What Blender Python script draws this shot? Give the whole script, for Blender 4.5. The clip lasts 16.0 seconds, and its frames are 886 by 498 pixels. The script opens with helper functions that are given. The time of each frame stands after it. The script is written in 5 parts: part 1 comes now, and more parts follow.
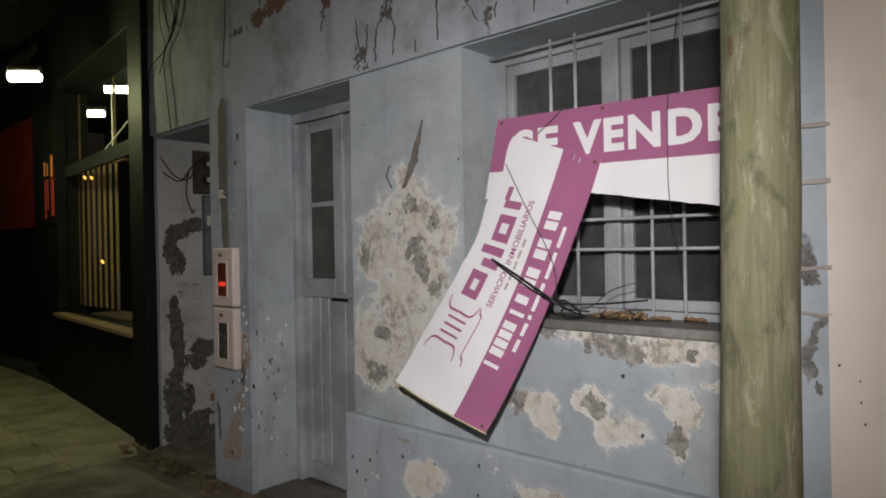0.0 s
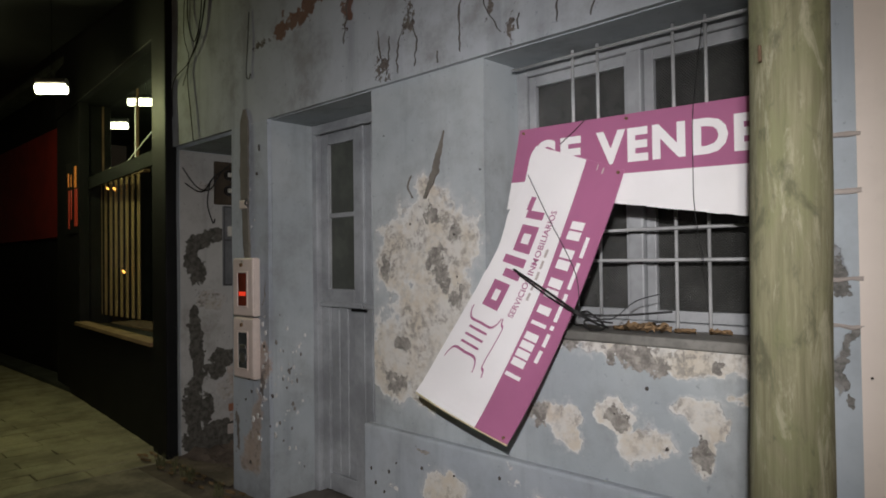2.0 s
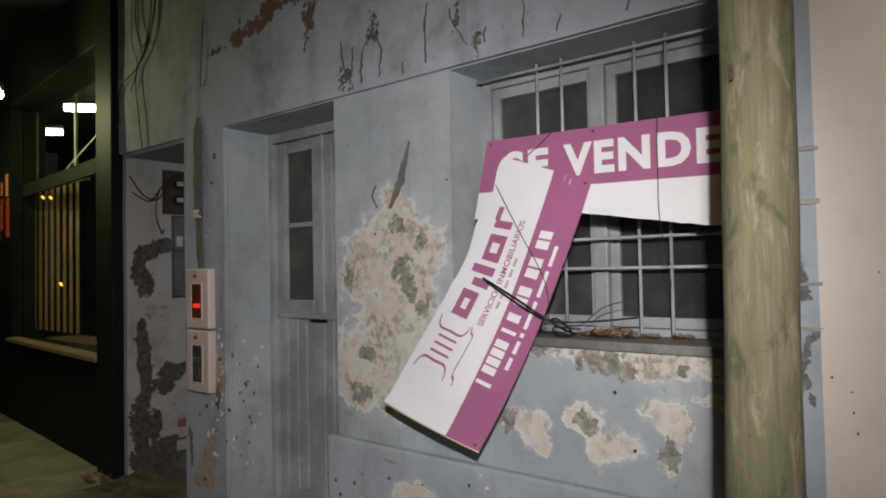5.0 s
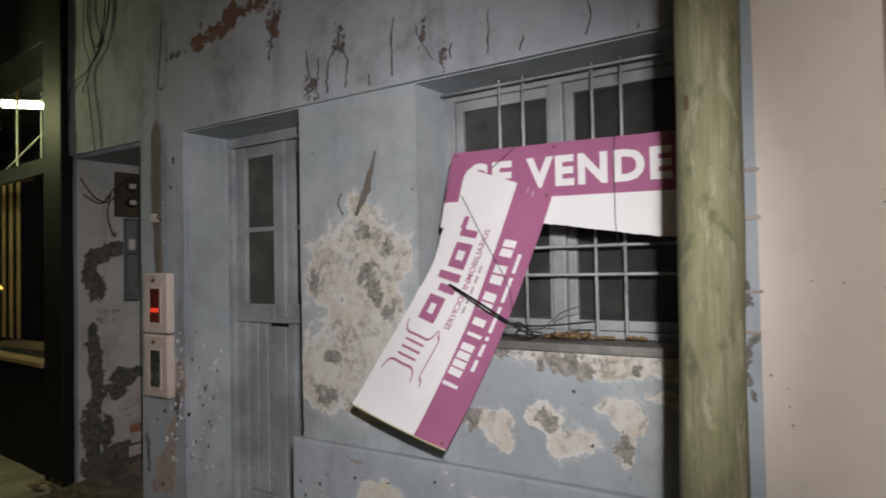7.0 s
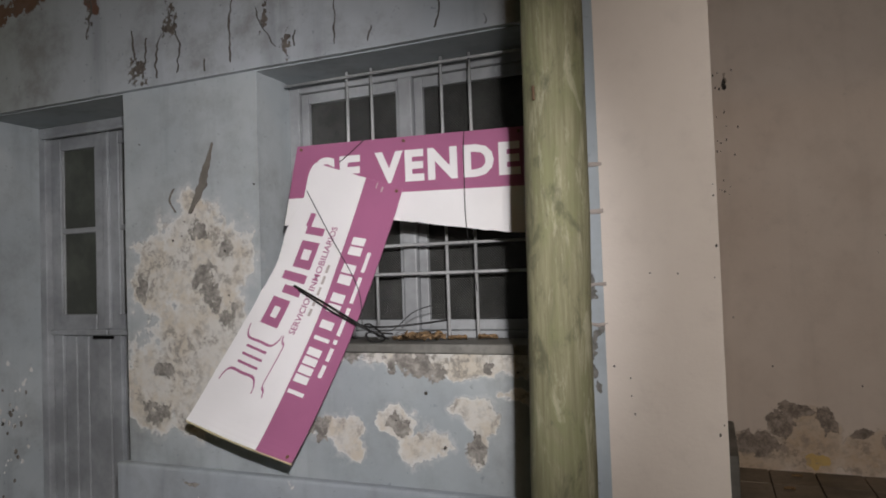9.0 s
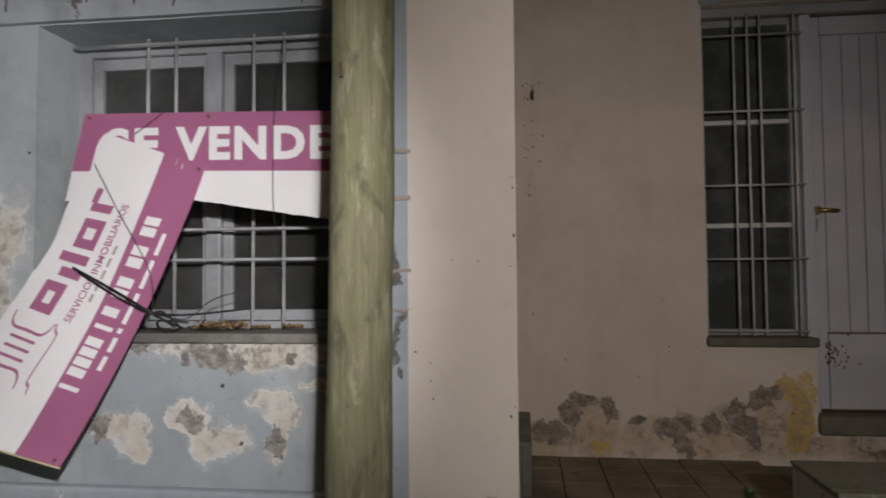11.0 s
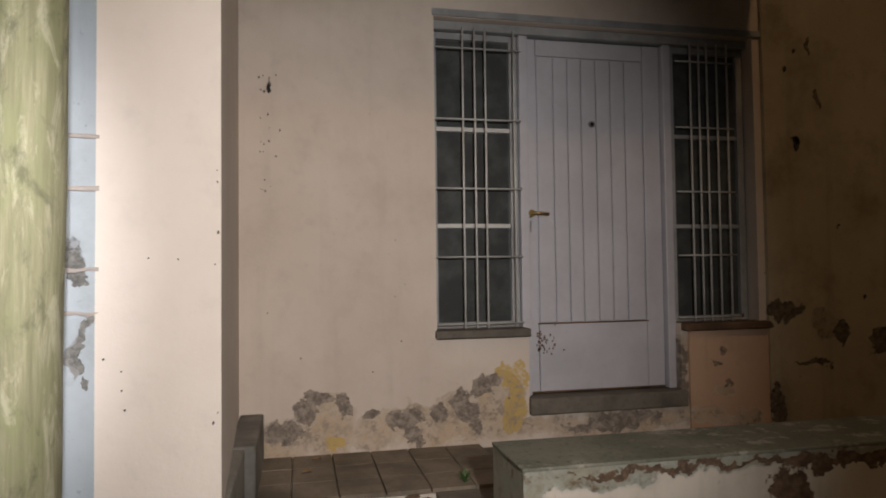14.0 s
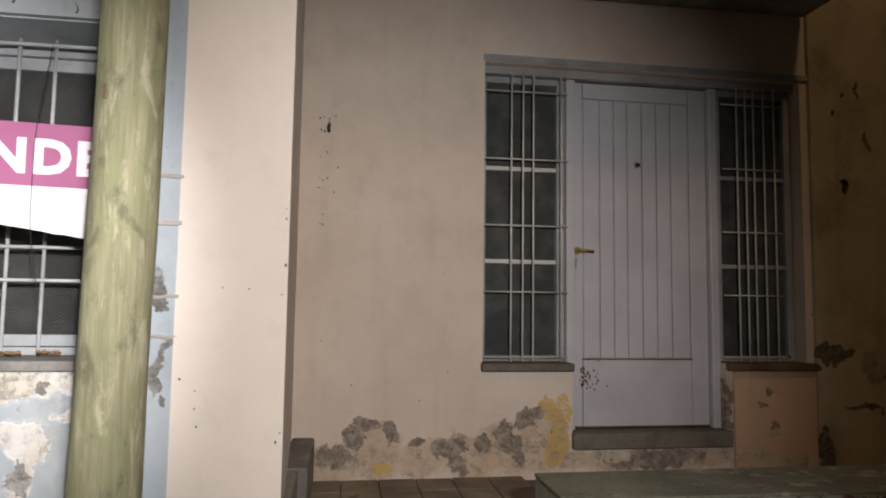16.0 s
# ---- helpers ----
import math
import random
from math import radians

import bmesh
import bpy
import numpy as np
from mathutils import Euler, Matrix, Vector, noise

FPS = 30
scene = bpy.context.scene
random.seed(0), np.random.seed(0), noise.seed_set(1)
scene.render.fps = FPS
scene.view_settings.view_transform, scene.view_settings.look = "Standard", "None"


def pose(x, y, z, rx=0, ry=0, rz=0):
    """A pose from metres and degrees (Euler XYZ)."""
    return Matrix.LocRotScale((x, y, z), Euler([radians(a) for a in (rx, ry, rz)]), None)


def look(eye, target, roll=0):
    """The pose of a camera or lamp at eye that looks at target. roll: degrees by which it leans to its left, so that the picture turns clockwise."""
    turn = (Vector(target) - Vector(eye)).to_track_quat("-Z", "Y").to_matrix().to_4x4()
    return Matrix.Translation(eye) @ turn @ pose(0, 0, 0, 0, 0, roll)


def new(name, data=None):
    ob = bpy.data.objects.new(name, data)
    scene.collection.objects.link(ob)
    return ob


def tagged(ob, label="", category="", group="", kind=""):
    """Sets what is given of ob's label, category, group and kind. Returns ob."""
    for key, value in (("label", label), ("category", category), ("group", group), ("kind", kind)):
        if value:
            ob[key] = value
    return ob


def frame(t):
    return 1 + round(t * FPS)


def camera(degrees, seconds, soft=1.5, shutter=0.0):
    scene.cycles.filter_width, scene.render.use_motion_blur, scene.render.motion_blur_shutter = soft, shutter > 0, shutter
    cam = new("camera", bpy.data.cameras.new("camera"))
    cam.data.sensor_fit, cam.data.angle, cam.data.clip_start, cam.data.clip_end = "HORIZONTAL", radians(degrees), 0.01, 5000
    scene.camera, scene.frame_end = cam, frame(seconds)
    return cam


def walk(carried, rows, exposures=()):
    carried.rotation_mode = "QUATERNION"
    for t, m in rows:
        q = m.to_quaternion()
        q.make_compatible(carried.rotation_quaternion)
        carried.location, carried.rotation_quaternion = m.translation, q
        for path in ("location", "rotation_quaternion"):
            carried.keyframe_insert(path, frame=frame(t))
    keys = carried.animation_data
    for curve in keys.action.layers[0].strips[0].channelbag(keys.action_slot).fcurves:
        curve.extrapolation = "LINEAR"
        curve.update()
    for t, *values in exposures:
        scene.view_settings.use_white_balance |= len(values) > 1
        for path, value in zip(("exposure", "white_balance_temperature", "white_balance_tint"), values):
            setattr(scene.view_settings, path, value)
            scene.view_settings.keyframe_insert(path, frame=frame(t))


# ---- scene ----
# ---------------------------------------------------------------- camera and walk
cam = camera(67.29, 16.0, soft=1.8, shutter=0.5)
PATH = [
    (0, look((0.111, -0.018, 1.694), (-1.251, 1.447, 1.689), -1.06)),
    (0.5, look((0.104, -0.014, 1.685), (-1.260, 1.448, 1.714), -0.98)),
    (1, look((0.096, -0.019, 1.686), (-1.286, 1.426, 1.708), -0.80)),
    (1.5, look((0.093, -0.026, 1.682), (-1.300, 1.409, 1.711), -0.67)),
    (2, look((0.090, -0.032, 1.682), (-1.305, 1.401, 1.717), -0.72)),
    (2.5, look((0.084, -0.035, 1.680), (-1.323, 1.386, 1.717), -0.81)),
    (3, look((0.084, -0.044, 1.679), (-1.328, 1.372, 1.729), -1.10)),
    (3.5, look((0.076, -0.052, 1.691), (-1.338, 1.362, 1.735), -1.22)),
    (4, look((0.053, -0.057, 1.678), (-1.333, 1.383, 1.731), -0.96)),
    (4.2, look((0.049, -0.063, 1.679), (-1.312, 1.401, 1.737), -0.92)),
    (6.3, look((-0.029, -0.256, 1.687), (-1.207, 1.360, 1.742), -1.48)),
    (6.5, look((-0.022, -0.266, 1.690), (-1.199, 1.350, 1.749), -1.38)),
    (7, look((0.010, -0.286, 1.716), (-1.115, 1.367, 1.771), -1.17)),
    (7.5, look((0.070, -0.232, 1.719), (-0.890, 1.520, 1.799), -2.05)),
    (8, look((0.047, -0.251, 1.727), (-0.716, 1.596, 1.783), -2.43)),
    (8.2, look((0.003, -0.223, 1.716), (-0.759, 1.625, 1.778), -2.26)),
    (10.3, look((-0.036, -0.150, 1.634), (-0.517, 1.789, 1.722), 0.13)),
    (10.5, look((-0.034, -0.156, 1.619), (-0.421, 1.804, 1.720), 0.24)),
    (11, look((0.025, -0.114, 1.600), (-0.218, 1.869, 1.684), -0.43)),
    (11.5, look((0.089, -0.101, 1.606), (-0.066, 1.891, 1.681), -1.22)),
    (12, look((0.143, -0.087, 1.598), (0.115, 1.912, 1.656), -1.62)),
    (12.5, look((0.192, -0.070, 1.588), (0.295, 1.927, 1.628), -2.12)),
    (13, look((0.210, -0.048, 1.591), (0.426, 1.940, 1.618), -1.78)),
    (13.5, look((0.212, -0.056, 1.593), (0.537, 1.917, 1.634), -0.99)),
    (14, look((0.225, -0.094, 1.604), (0.646, 1.860, 1.671), -0.71)),
    (14.5, look((0.230, -0.122, 1.603), (0.685, 1.824, 1.678), -0.07)),
    (15, look((0.206, -0.165, 1.603), (0.640, 1.784, 1.718), 0.11)),
    (15.5, look((0.189, -0.199, 1.603), (0.553, 1.763, 1.744), 0.63)),
    (16, look((0.178, -0.223, 1.615), (0.469, 1.749, 1.775), 0.81)),
]
EXPOSURES = [(0, -0.3), (4.2, -0.3), (7, -0.2), (8, -0.25), (10.4, -0.4), (11.5, -0.4), (12.5, -0.25), (13.2, 0.22), (14, 0.8), (14.6, 1.08), (15.2, 1.08), (16, 0.78)]
walk(cam, PATH, EXPOSURES)

# ---------------------------------------------------------------- world and large lights
world = bpy.data.worlds.new("night_sky")
scene.world = world
world.use_nodes = True
world.node_tree.nodes["Background"].inputs["Color"].default_value = (0.55, 0.42, 0.30, 1)
world.node_tree.nodes["Background"].inputs["Strength"].default_value = 0.02


def lamp(name, kind, m, energy, color, **settings):
    data = bpy.data.lights.new(name, kind)
    data.energy, data.color = energy, color
    for key, value in settings.items():
        setattr(data, key, value)
    ob = new(name, data)
    ob.matrix_world = m
    return ob


# reporter's carried lamp beside the camera, as two fixed spots lighting both houses
lamp("video_lamp", "SPOT", look((0.25, -0.35, 2.15), (-2.22, 2.2, 1.5)), 445, (0.99, 0.95, 0.965),
     spot_size=radians(69), spot_blend=1.0, shadow_soft_size=0.03)
# second spot added: the same lamp as turned towards the cream house
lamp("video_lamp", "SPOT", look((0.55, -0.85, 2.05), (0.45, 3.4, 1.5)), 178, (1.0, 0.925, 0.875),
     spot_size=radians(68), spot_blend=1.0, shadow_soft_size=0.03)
# sodium street lamp behind the camera, far down the pavement
lamp("street_glow", "POINT", pose(3.6, -2.5, 8.5), 120, (1.0, 0.60, 0.30), shadow_soft_size=0.3)

# ---------------------------------------------------------------- node helpers
class Nodes:
    """A small wrapper to write node materials shortly."""

    def __init__(self, name):
        self.mat = bpy.data.materials.new(name)
        self.mat.use_nodes = True
        self.tree = self.mat.node_tree
        self.shader = self.tree.nodes["Principled BSDF"]
        self.coord = self.tree.nodes.new("ShaderNodeTexCoord")
        self.geo = self.tree.nodes.new("ShaderNodeNewGeometry")

    def put(self, socket, value):
        if hasattr(value, "is_output"):
            self.tree.links.new(value, socket)
        elif isinstance(value, tuple) and len(value) == 3 and socket.type == "RGBA":
            socket.default_value = (*value, 1)
        else:
            socket.default_value = value

    def math(self, op, a, b=0.0, clamp=False):
        n = self.tree.nodes.new("ShaderNodeMath")
        n.operation, n.use_clamp = op, clamp
        self.put(n.inputs[0], a), self.put(n.inputs[1], b)
        return n.outputs[0]

    def place(self, scale=(1, 1, 1), shift=(0, 0, 0), world=True):
        n = self.tree.nodes.new("ShaderNodeMapping")
        self.put(n.inputs["Vector"], self.geo.outputs["Position"] if world else self.coord.outputs["Object"])
        n.inputs["Scale"].default_value, n.inputs["Location"].default_value = scale, shift
        return n.outputs[0]

    def noise(self, scale, detail=5.0, rough=0.6, vec=None, distort=0.0, colour=False):
        n = self.tree.nodes.new("ShaderNodeTexNoise")
        self.put(n.inputs["Vector"], vec if vec is not None else self.geo.outputs["Position"])
        n.inputs["Scale"].default_value, n.inputs["Detail"].default_value = scale, detail
        n.inputs["Roughness"].default_value, n.inputs["Distortion"].default_value = rough, distort
        return n.outputs["Color" if colour else "Fac"]

    def voronoi(self, scale, vec=None, feature="F1"):
        n = self.tree.nodes.new("ShaderNodeTexVoronoi")
        n.feature = feature
        self.put(n.inputs["Vector"], vec if vec is not None else self.geo.outputs["Position"])
        n.inputs["Scale"].default_value = scale
        return n.outputs["Distance"]

    def ramp(self, fac, lo, hi):
        n = self.tree.nodes.new("ShaderNodeMapRange")
        n.interpolation_type = "SMOOTHSTEP"
        self.put(n.inputs["Value"], fac)
        n.inputs["From Min"].default_value, n.inputs["From Max"].default_value = lo, hi
        return n.outputs["Result"]

    def mix(self, fac, a, b, mode="MIX"):
        n = self.tree.nodes.new("ShaderNodeMix")
        n.data_type, n.blend_type = "RGBA", mode
        self.put(n.inputs[0], fac), self.put(n.inputs[6], a), self.put(n.inputs[7], b)
        return n.outputs[2]

    def random(self):
        return self.tree.nodes.new("ShaderNodeObjectInfo").outputs["Random"]

    def bump(self, height, strength=0.3, distance=0.01, under=None):
        n = self.tree.nodes.new("ShaderNodeBump")
        self.put(n.inputs["Height"], height)
        n.inputs["Strength"].default_value, n.inputs["Distance"].default_value = strength, distance
        if under is not None:
            self.put(n.inputs["Normal"], under)
        return n.outputs["Normal"]

    def warped(self, amount=0.16):
        """The place on the wall, pushed about by noise, so that outlines turn ragged."""
        out = self.geo.outputs["Position"]
        for scale, size in ((4.0, amount), (15.0, amount * 0.4), (55.0, amount * 0.12)):
            n = self.tree.nodes.new("ShaderNodeVectorMath")
            n.operation = "MULTIPLY_ADD"
            self.put(n.inputs[0], self.noise(scale, 3, 0.6, colour=True))
            n.inputs[1].default_value = (size, size, size)
            self.put(n.inputs[2], out)
            m = self.tree.nodes.new("ShaderNodeVectorMath")
            m.operation = "SUBTRACT"
            self.put(m.inputs[0], n.outputs[0])
            m.inputs[1].default_value = (size / 2, size / 2, size / 2)
            out = m.outputs[0]
        return out

    def blobs(self, spots, wobble=0.9, scale=9.0, warp=0.20, side=False):
        """1 inside ragged spots (x, z, half width, half height) on a wall that runs along x, 0 outside, soft between."""
        best, place = None, self.warped(warp)
        for x, z, rx, rz in spots:
            mapping = self.tree.nodes.new("ShaderNodeMapping")
            self.put(mapping.inputs["Vector"], place)
            mapping.inputs["Scale"].default_value, mapping.inputs["Location"].default_value = ((0, 1 / rx, 1 / rz), (0, -x / rx, -z / rz)) if side else ((1 / rx, 0, 1 / rz), (-x / rx, 0, -z / rz))
            m = mapping.outputs[0]
            n = self.tree.nodes.new("ShaderNodeVectorMath")
            n.operation = "LENGTH"
            self.put(n.inputs[0], m)
            d = self.math("SUBTRACT", 1.0, n.outputs["Value"])
            best = d if best is None else self.math("MAXIMUM", best, d)
        ragged = self.math("MULTIPLY", self.math("SUBTRACT", self.noise(scale, 7, 0.65), 0.5), wobble * 2)
        return self.math("ADD", best, ragged)

    def done(self, color, rough=0.8, normal=None, metal=0.0, **more):
        s = self.shader.inputs
        self.put(s["Base Color"], color), self.put(s["Roughness"], rough), self.put(s["Metallic"], metal)
        if normal is not None:
            self.put(s["Normal"], normal)
        for key, value in more.items():
            self.put(s[key.replace("_", " ")], value)
        return self.mat


def plain(name, color, rough=0.6, metal=0.0, grain=30.0, vary=0.25, bump=0.1, **more):
    """A surface of one colour with fine grain, larger blotches and a slight relief."""
    n = Nodes(name)
    big, fine = n.noise(3.0, 4), n.noise(grain, 6)
    dark = tuple(c * (1 - vary) for c in color)
    lite = tuple(min(1, c * (1 + vary * 0.5)) for c in color)
    col = n.mix(n.ramp(big, 0.3, 0.7), dark, lite)
    col = n.mix(n.math("MULTIPLY", n.ramp(fine, 0.45, 0.75), vary), col, tuple(c * 0.5 for c in color))
    return n.done(col, rough, n.bump(fine, bump, 0.004), metal, **more)


# ---------------------------------------------------------------- materials
def painted_wall(name, paint, paint2, spots, scars, primer=(0.66, 0.64, 0.585), under=(0.33, 0.31, 0.275), wobble=0.45, drips=0.45, scale=7.0, chips=0.1, side=False, older=None, grime=0.2, crumble=1.5):
    """Old painted render: spots where the paint has flaked to pale render, scars where the render has crumbled to dark mortar."""
    n = Nodes(name)
    big, mid, fine = n.noise(1.6, 4), n.noise(9.0, 6), n.noise(70.0, 5)
    streak = n.noise(1.0, 6, 0.6, n.place((7, 7, 0.55)))
    col = n.mix(n.ramp(big, 0.3, 0.7), paint, paint2)
    col = n.mix(n.math("MULTIPLY", n.ramp(streak, 0.5, 0.8), drips), col, tuple(c * 0.45 for c in paint))
    col = n.mix(n.math("MULTIPLY", n.ramp(mid, 0.5, 0.85), 0.25), col, tuple(c * 0.6 for c in paint))
    dirt = n.math("MULTIPLY", n.ramp(n.noise(2.4, 9, 0.68), 0.46, 0.72), grime * 2)
    col = n.mix(dirt, col, tuple(0.55 * c * k for c, k in zip(paint, (1.02, 0.95, 0.86))))
    specks = n.math("MULTIPLY", n.ramp(n.noise(38.0, 6, 0.7), 0.62, 0.70), grime * 2)
    col = n.mix(specks, col, tuple(c * 0.5 for c in paint))
    height = n.math("ADD", n.math("MULTIPLY", mid, 0.35), n.math("MULTIPLY", fine, 0.2))
    spot = n.blobs(spots, wobble, scale, side=side)
    flake = n.ramp(spot, 0.0, 0.06)
    small = n.ramp(n.noise(5.0, 9, 0.7), 0.70 - chips * 0.1, 0.72 - chips * 0.1)
    flake = n.math("MAXIMUM", flake, small)
    # a thin limewashed rim round each bare place, then mottled render with crumbled grains
    lime = tuple(min(0.8, c * k) for c, k in zip(primer, (1.06, 1.09, 1.13)))
    halo = n.math("MULTIPLY", n.ramp(spot, -0.28, 0.02), n.ramp(n.noise(6, 6, 0.7), 0.30, 0.62))
    col = n.mix(n.math("MULTIPLY", halo, 0.42), col, lime)
    tan = tuple(c * k for c, k in zip(primer, (0.93, 0.87, 0.78)))
    bare = n.mix(n.ramp(n.noise(6.5, 9, 0.74), 0.40, 0.60), primer, tan)
    bare = n.mix(n.math("MULTIPLY", n.ramp(n.noise(21, 8, 0.72), 0.50, 0.62), 0.5), bare, tuple(c * 0.66 for c in primer))
    crumbs = n.math("MULTIPLY", n.ramp(n.noise(26, 10, 0.80), 0.50, 0.56), n.ramp(n.noise(5.5, 5, 0.6), 0.44, 0.60))
    bare = n.mix(n.math("MULTIPLY", crumbs, 0.9), bare, under)
    pale = n.mix(n.ramp(spot, 0.02, 0.26), n.mix(n.math("MULTIPLY", crumbs, 0.5), lime, under), bare)
    # shadow line painted along the flake edges, broken up by noise
    edge_shadow = n.math("MULTIPLY", n.math("SUBTRACT", n.ramp(spot, -0.03, 0.005), n.ramp(spot, 0.005, 0.045)), n.ramp(n.noise(11, 4, 0.6), 0.45, 0.60))
    col = n.mix(flake, col, pale)
    col = n.mix(n.math("MULTIPLY", edge_shadow, 0.35), col, tuple(c * 0.6 for c in under))
    if older:
        coat = n.math("MULTIPLY", n.ramp(n.blobs(older[1], wobble, scale), 0.0, 0.06), n.math("SUBTRACT", 1.0, n.math("MULTIPLY", crumbs, 0.8)))
        col = n.mix(coat, col, older[0])
    scar = n.ramp(n.blobs(scars, wobble * crumble, scale * (1.0 + crumble), side=side), 0.0, 0.08)
    mortar = n.mix(n.ramp(n.noise(26, 8, 0.75), 0.35, 0.65), tuple(c * 0.5 for c in under), tuple(c * 1.25 for c in under))
    col = n.mix(scar, col, mortar)
    height = n.math("SUBTRACT", height, n.math("MULTIPLY", flake, n.math("ADD", 0.5, n.math("MULTIPLY", crumbs, 0.5))))
    height = n.math("SUBTRACT", height, n.math("MULTIPLY", scar, n.math("ADD", 0.6, n.noise(40, 6))))
    return n.done(col, 0.78, n.bump(height, 0.55, 0.010), 0.0, Specular_IOR_Level=0.25)


BLUE, BLUE2 = (0.36, 0.40, 0.42), (0.45, 0.487, 0.50)
CREAM, CREAM2 = (0.66, 0.575, 0.50), (0.72, 0.64, 0.565)
blue_wall = painted_wall("blue_wall_paint", BLUE, BLUE2,
    [(-2.16, 1.76, 0.27, 0.26), (-2.21, 1.98, 0.08, 0.13), (-2.40, 1.70, 0.16, 0.20), (-2.02, 1.72, 0.12, 0.24), (-2.16, 1.46, 0.28, 0.18), (-2.46, 1.20, 0.20, 0.21), (-2.25, 1.28, 0.22, 0.17), (-2.05, 1.30, 0.20, 0.24), (-2.10, 1.08, 0.28, 0.10),
     (-0.92, 1.34, 0.62, 0.06), (-1.45, 1.08, 0.12, 0.06), (-1.42, 1.00, 0.07, 0.08), (-1.18, 1.09, 0.09, 0.06), (-1.08, 1.00, 0.09, 0.08), (-0.86, 1.13, 0.10, 0.07), (-0.87, 1.03, 0.05, 0.09), (-0.7, 1.20, 0.05, 0.03)],
    [(-2.19, 1.90, 0.06, 0.05), (-2.12, 1.70, 0.08, 0.05), (-2.07, 1.60, 0.05, 0.06), (-2.48, 1.66, 0.03, 0.08), (-2.00, 1.50, 0.05, 0.03), (-2.43, 1.09, 0.08, 0.05), (-2.36, 1.28, 0.04, 0.04), (-2.02, 1.80, 0.03, 0.05),
     (-1.11, 1.315, 0.13, 0.05), (-1.38, 1.33, 0.06, 0.03), (-0.80, 1.33, 0.03, 0.03), (-0.88, 1.02, 0.045, 0.05), (-1.17, 1.09, 0.04, 0.03), (-1.54, 1.08, 0.05, 0.05)],
    primer=(0.66, 0.645, 0.60), under=(0.33, 0.31, 0.28), wobble=0.75, scale=9.0, grime=0.26, crumble=2.1)
band_wall = painted_wall("upper_band_paint", (0.365, 0.395, 0.42), (0.44, 0.475, 0.505),
    [(-3.38, 3.09, 0.09, 0.04), (-3.22, 3.14, 0.12, 0.05), (-3.08, 3.19, 0.10, 0.06), (-2.88, 3.2, 0.09, 0.05), (-2.75, 3.07, 0.05, 0.06), (-2.6, 3.22, 0.05, 0.04)],
    [(-2.27, 2.86, 0.03, 0.05), (-2.46, 2.66, 0.04, 0.05), (-1.78, 2.78, 0.018, 0.05), (-1.61, 2.67, 0.010, 0.05), (-2.77, 2.98, 0.02, 0.06), (-3.62, 3.08, 0.07, 0.02)],
    primer=(0.17, 0.10, 0.078), under=(0.13, 0.115, 0.10), wobble=1.9, scale=17.0, drips=0.6, grime=0.42)
pillar_wall = painted_wall("pillar_paint", (0.37, 0.41, 0.45), (0.45, 0.49, 0.53), [(-3.64, 1.05, 0.05, 0.14), (-3.72, 0.65, 0.06, 0.2), (-3.8, 0.45, 0.12, 0.12)],
    [(-3.66, 0.9, 0.03, 0.10), (-3.62, 1.5, 0.008, 0.06), (-3.97, 0.6, 0.02, 0.15)], primer=(0.42, 0.37, 0.34), under=(0.21, 0.19, 0.17), wobble=0.6, scale=11.0, grime=0.35, drips=0.6)
corner_wall = painted_wall("corner_paint", (0.36, 0.42, 0.48), (0.45, 0.51, 0.56),
    [(-0.41, 1.65, 0.03, 0.06), (-0.40, 1.38, 0.015, 0.08)], [(-0.405, 1.62, 0.028, 0.07), (-0.385, 1.40, 0.018, 0.08), (-0.36, 1.31, 0.012, 0.03)],
    primer=(0.30, 0.32, 0.34), under=(0.20, 0.20, 0.19), wobble=0.5, scale=14)
plinth_wall = painted_wall("plinth_paint", (0.37, 0.41, 0.45), (0.44, 0.48, 0.51),
    [(-2.05, 0.62, 0.14, 0.08), (-1.4, 0.7, 0.12, 0.06)], [(-2.2, 0.80, 0.04, 0.02), (-1.5, 0.62, 0.05, 0.07)], chips=0.4)
niche_wall = painted_wall("niche_whitewash", (0.40, 0.395, 0.375), (0.47, 0.465, 0.445),
    [(2.45, 1.4, 0.12, 0.10), (2.6, 0.7, 0.12, 0.12), (2.42, 2.3, 0.10, 0.05)],
    [(2.37, 1.86, 0.10, 0.075), (2.50, 1.92, 0.08, 0.075), (2.31, 1.78, 0.06, 0.14), (2.33, 1.62, 0.08, 0.10), (2.31, 1.30, 0.05, 0.10), (2.33, 1.10, 0.07, 0.18), (2.35, 0.92, 0.07, 0.16), (2.58, 0.95, 0.12, 0.09), (2.48, 0.84, 0.08, 0.07), (2.31, 0.60, 0.08, 0.28), (2.42, 0.55, 0.06, 0.12), (2.5, 0.32, 0.35, 0.13)],
    primer=(0.44, 0.425, 0.40), under=(0.105, 0.10, 0.085), scale=9, wobble=0.35, side=True, grime=0.4, drips=0.7)
pilaster_paint = painted_wall("pilaster_paint", (0.74, 0.67, 0.61), (0.79, 0.725, 0.665), [(-0.2, 0.9, 0.2, 0.02)], [(-0.2, 0.88, 0.1, 0.012)], drips=0.05, chips=-1.0, grime=0.03)
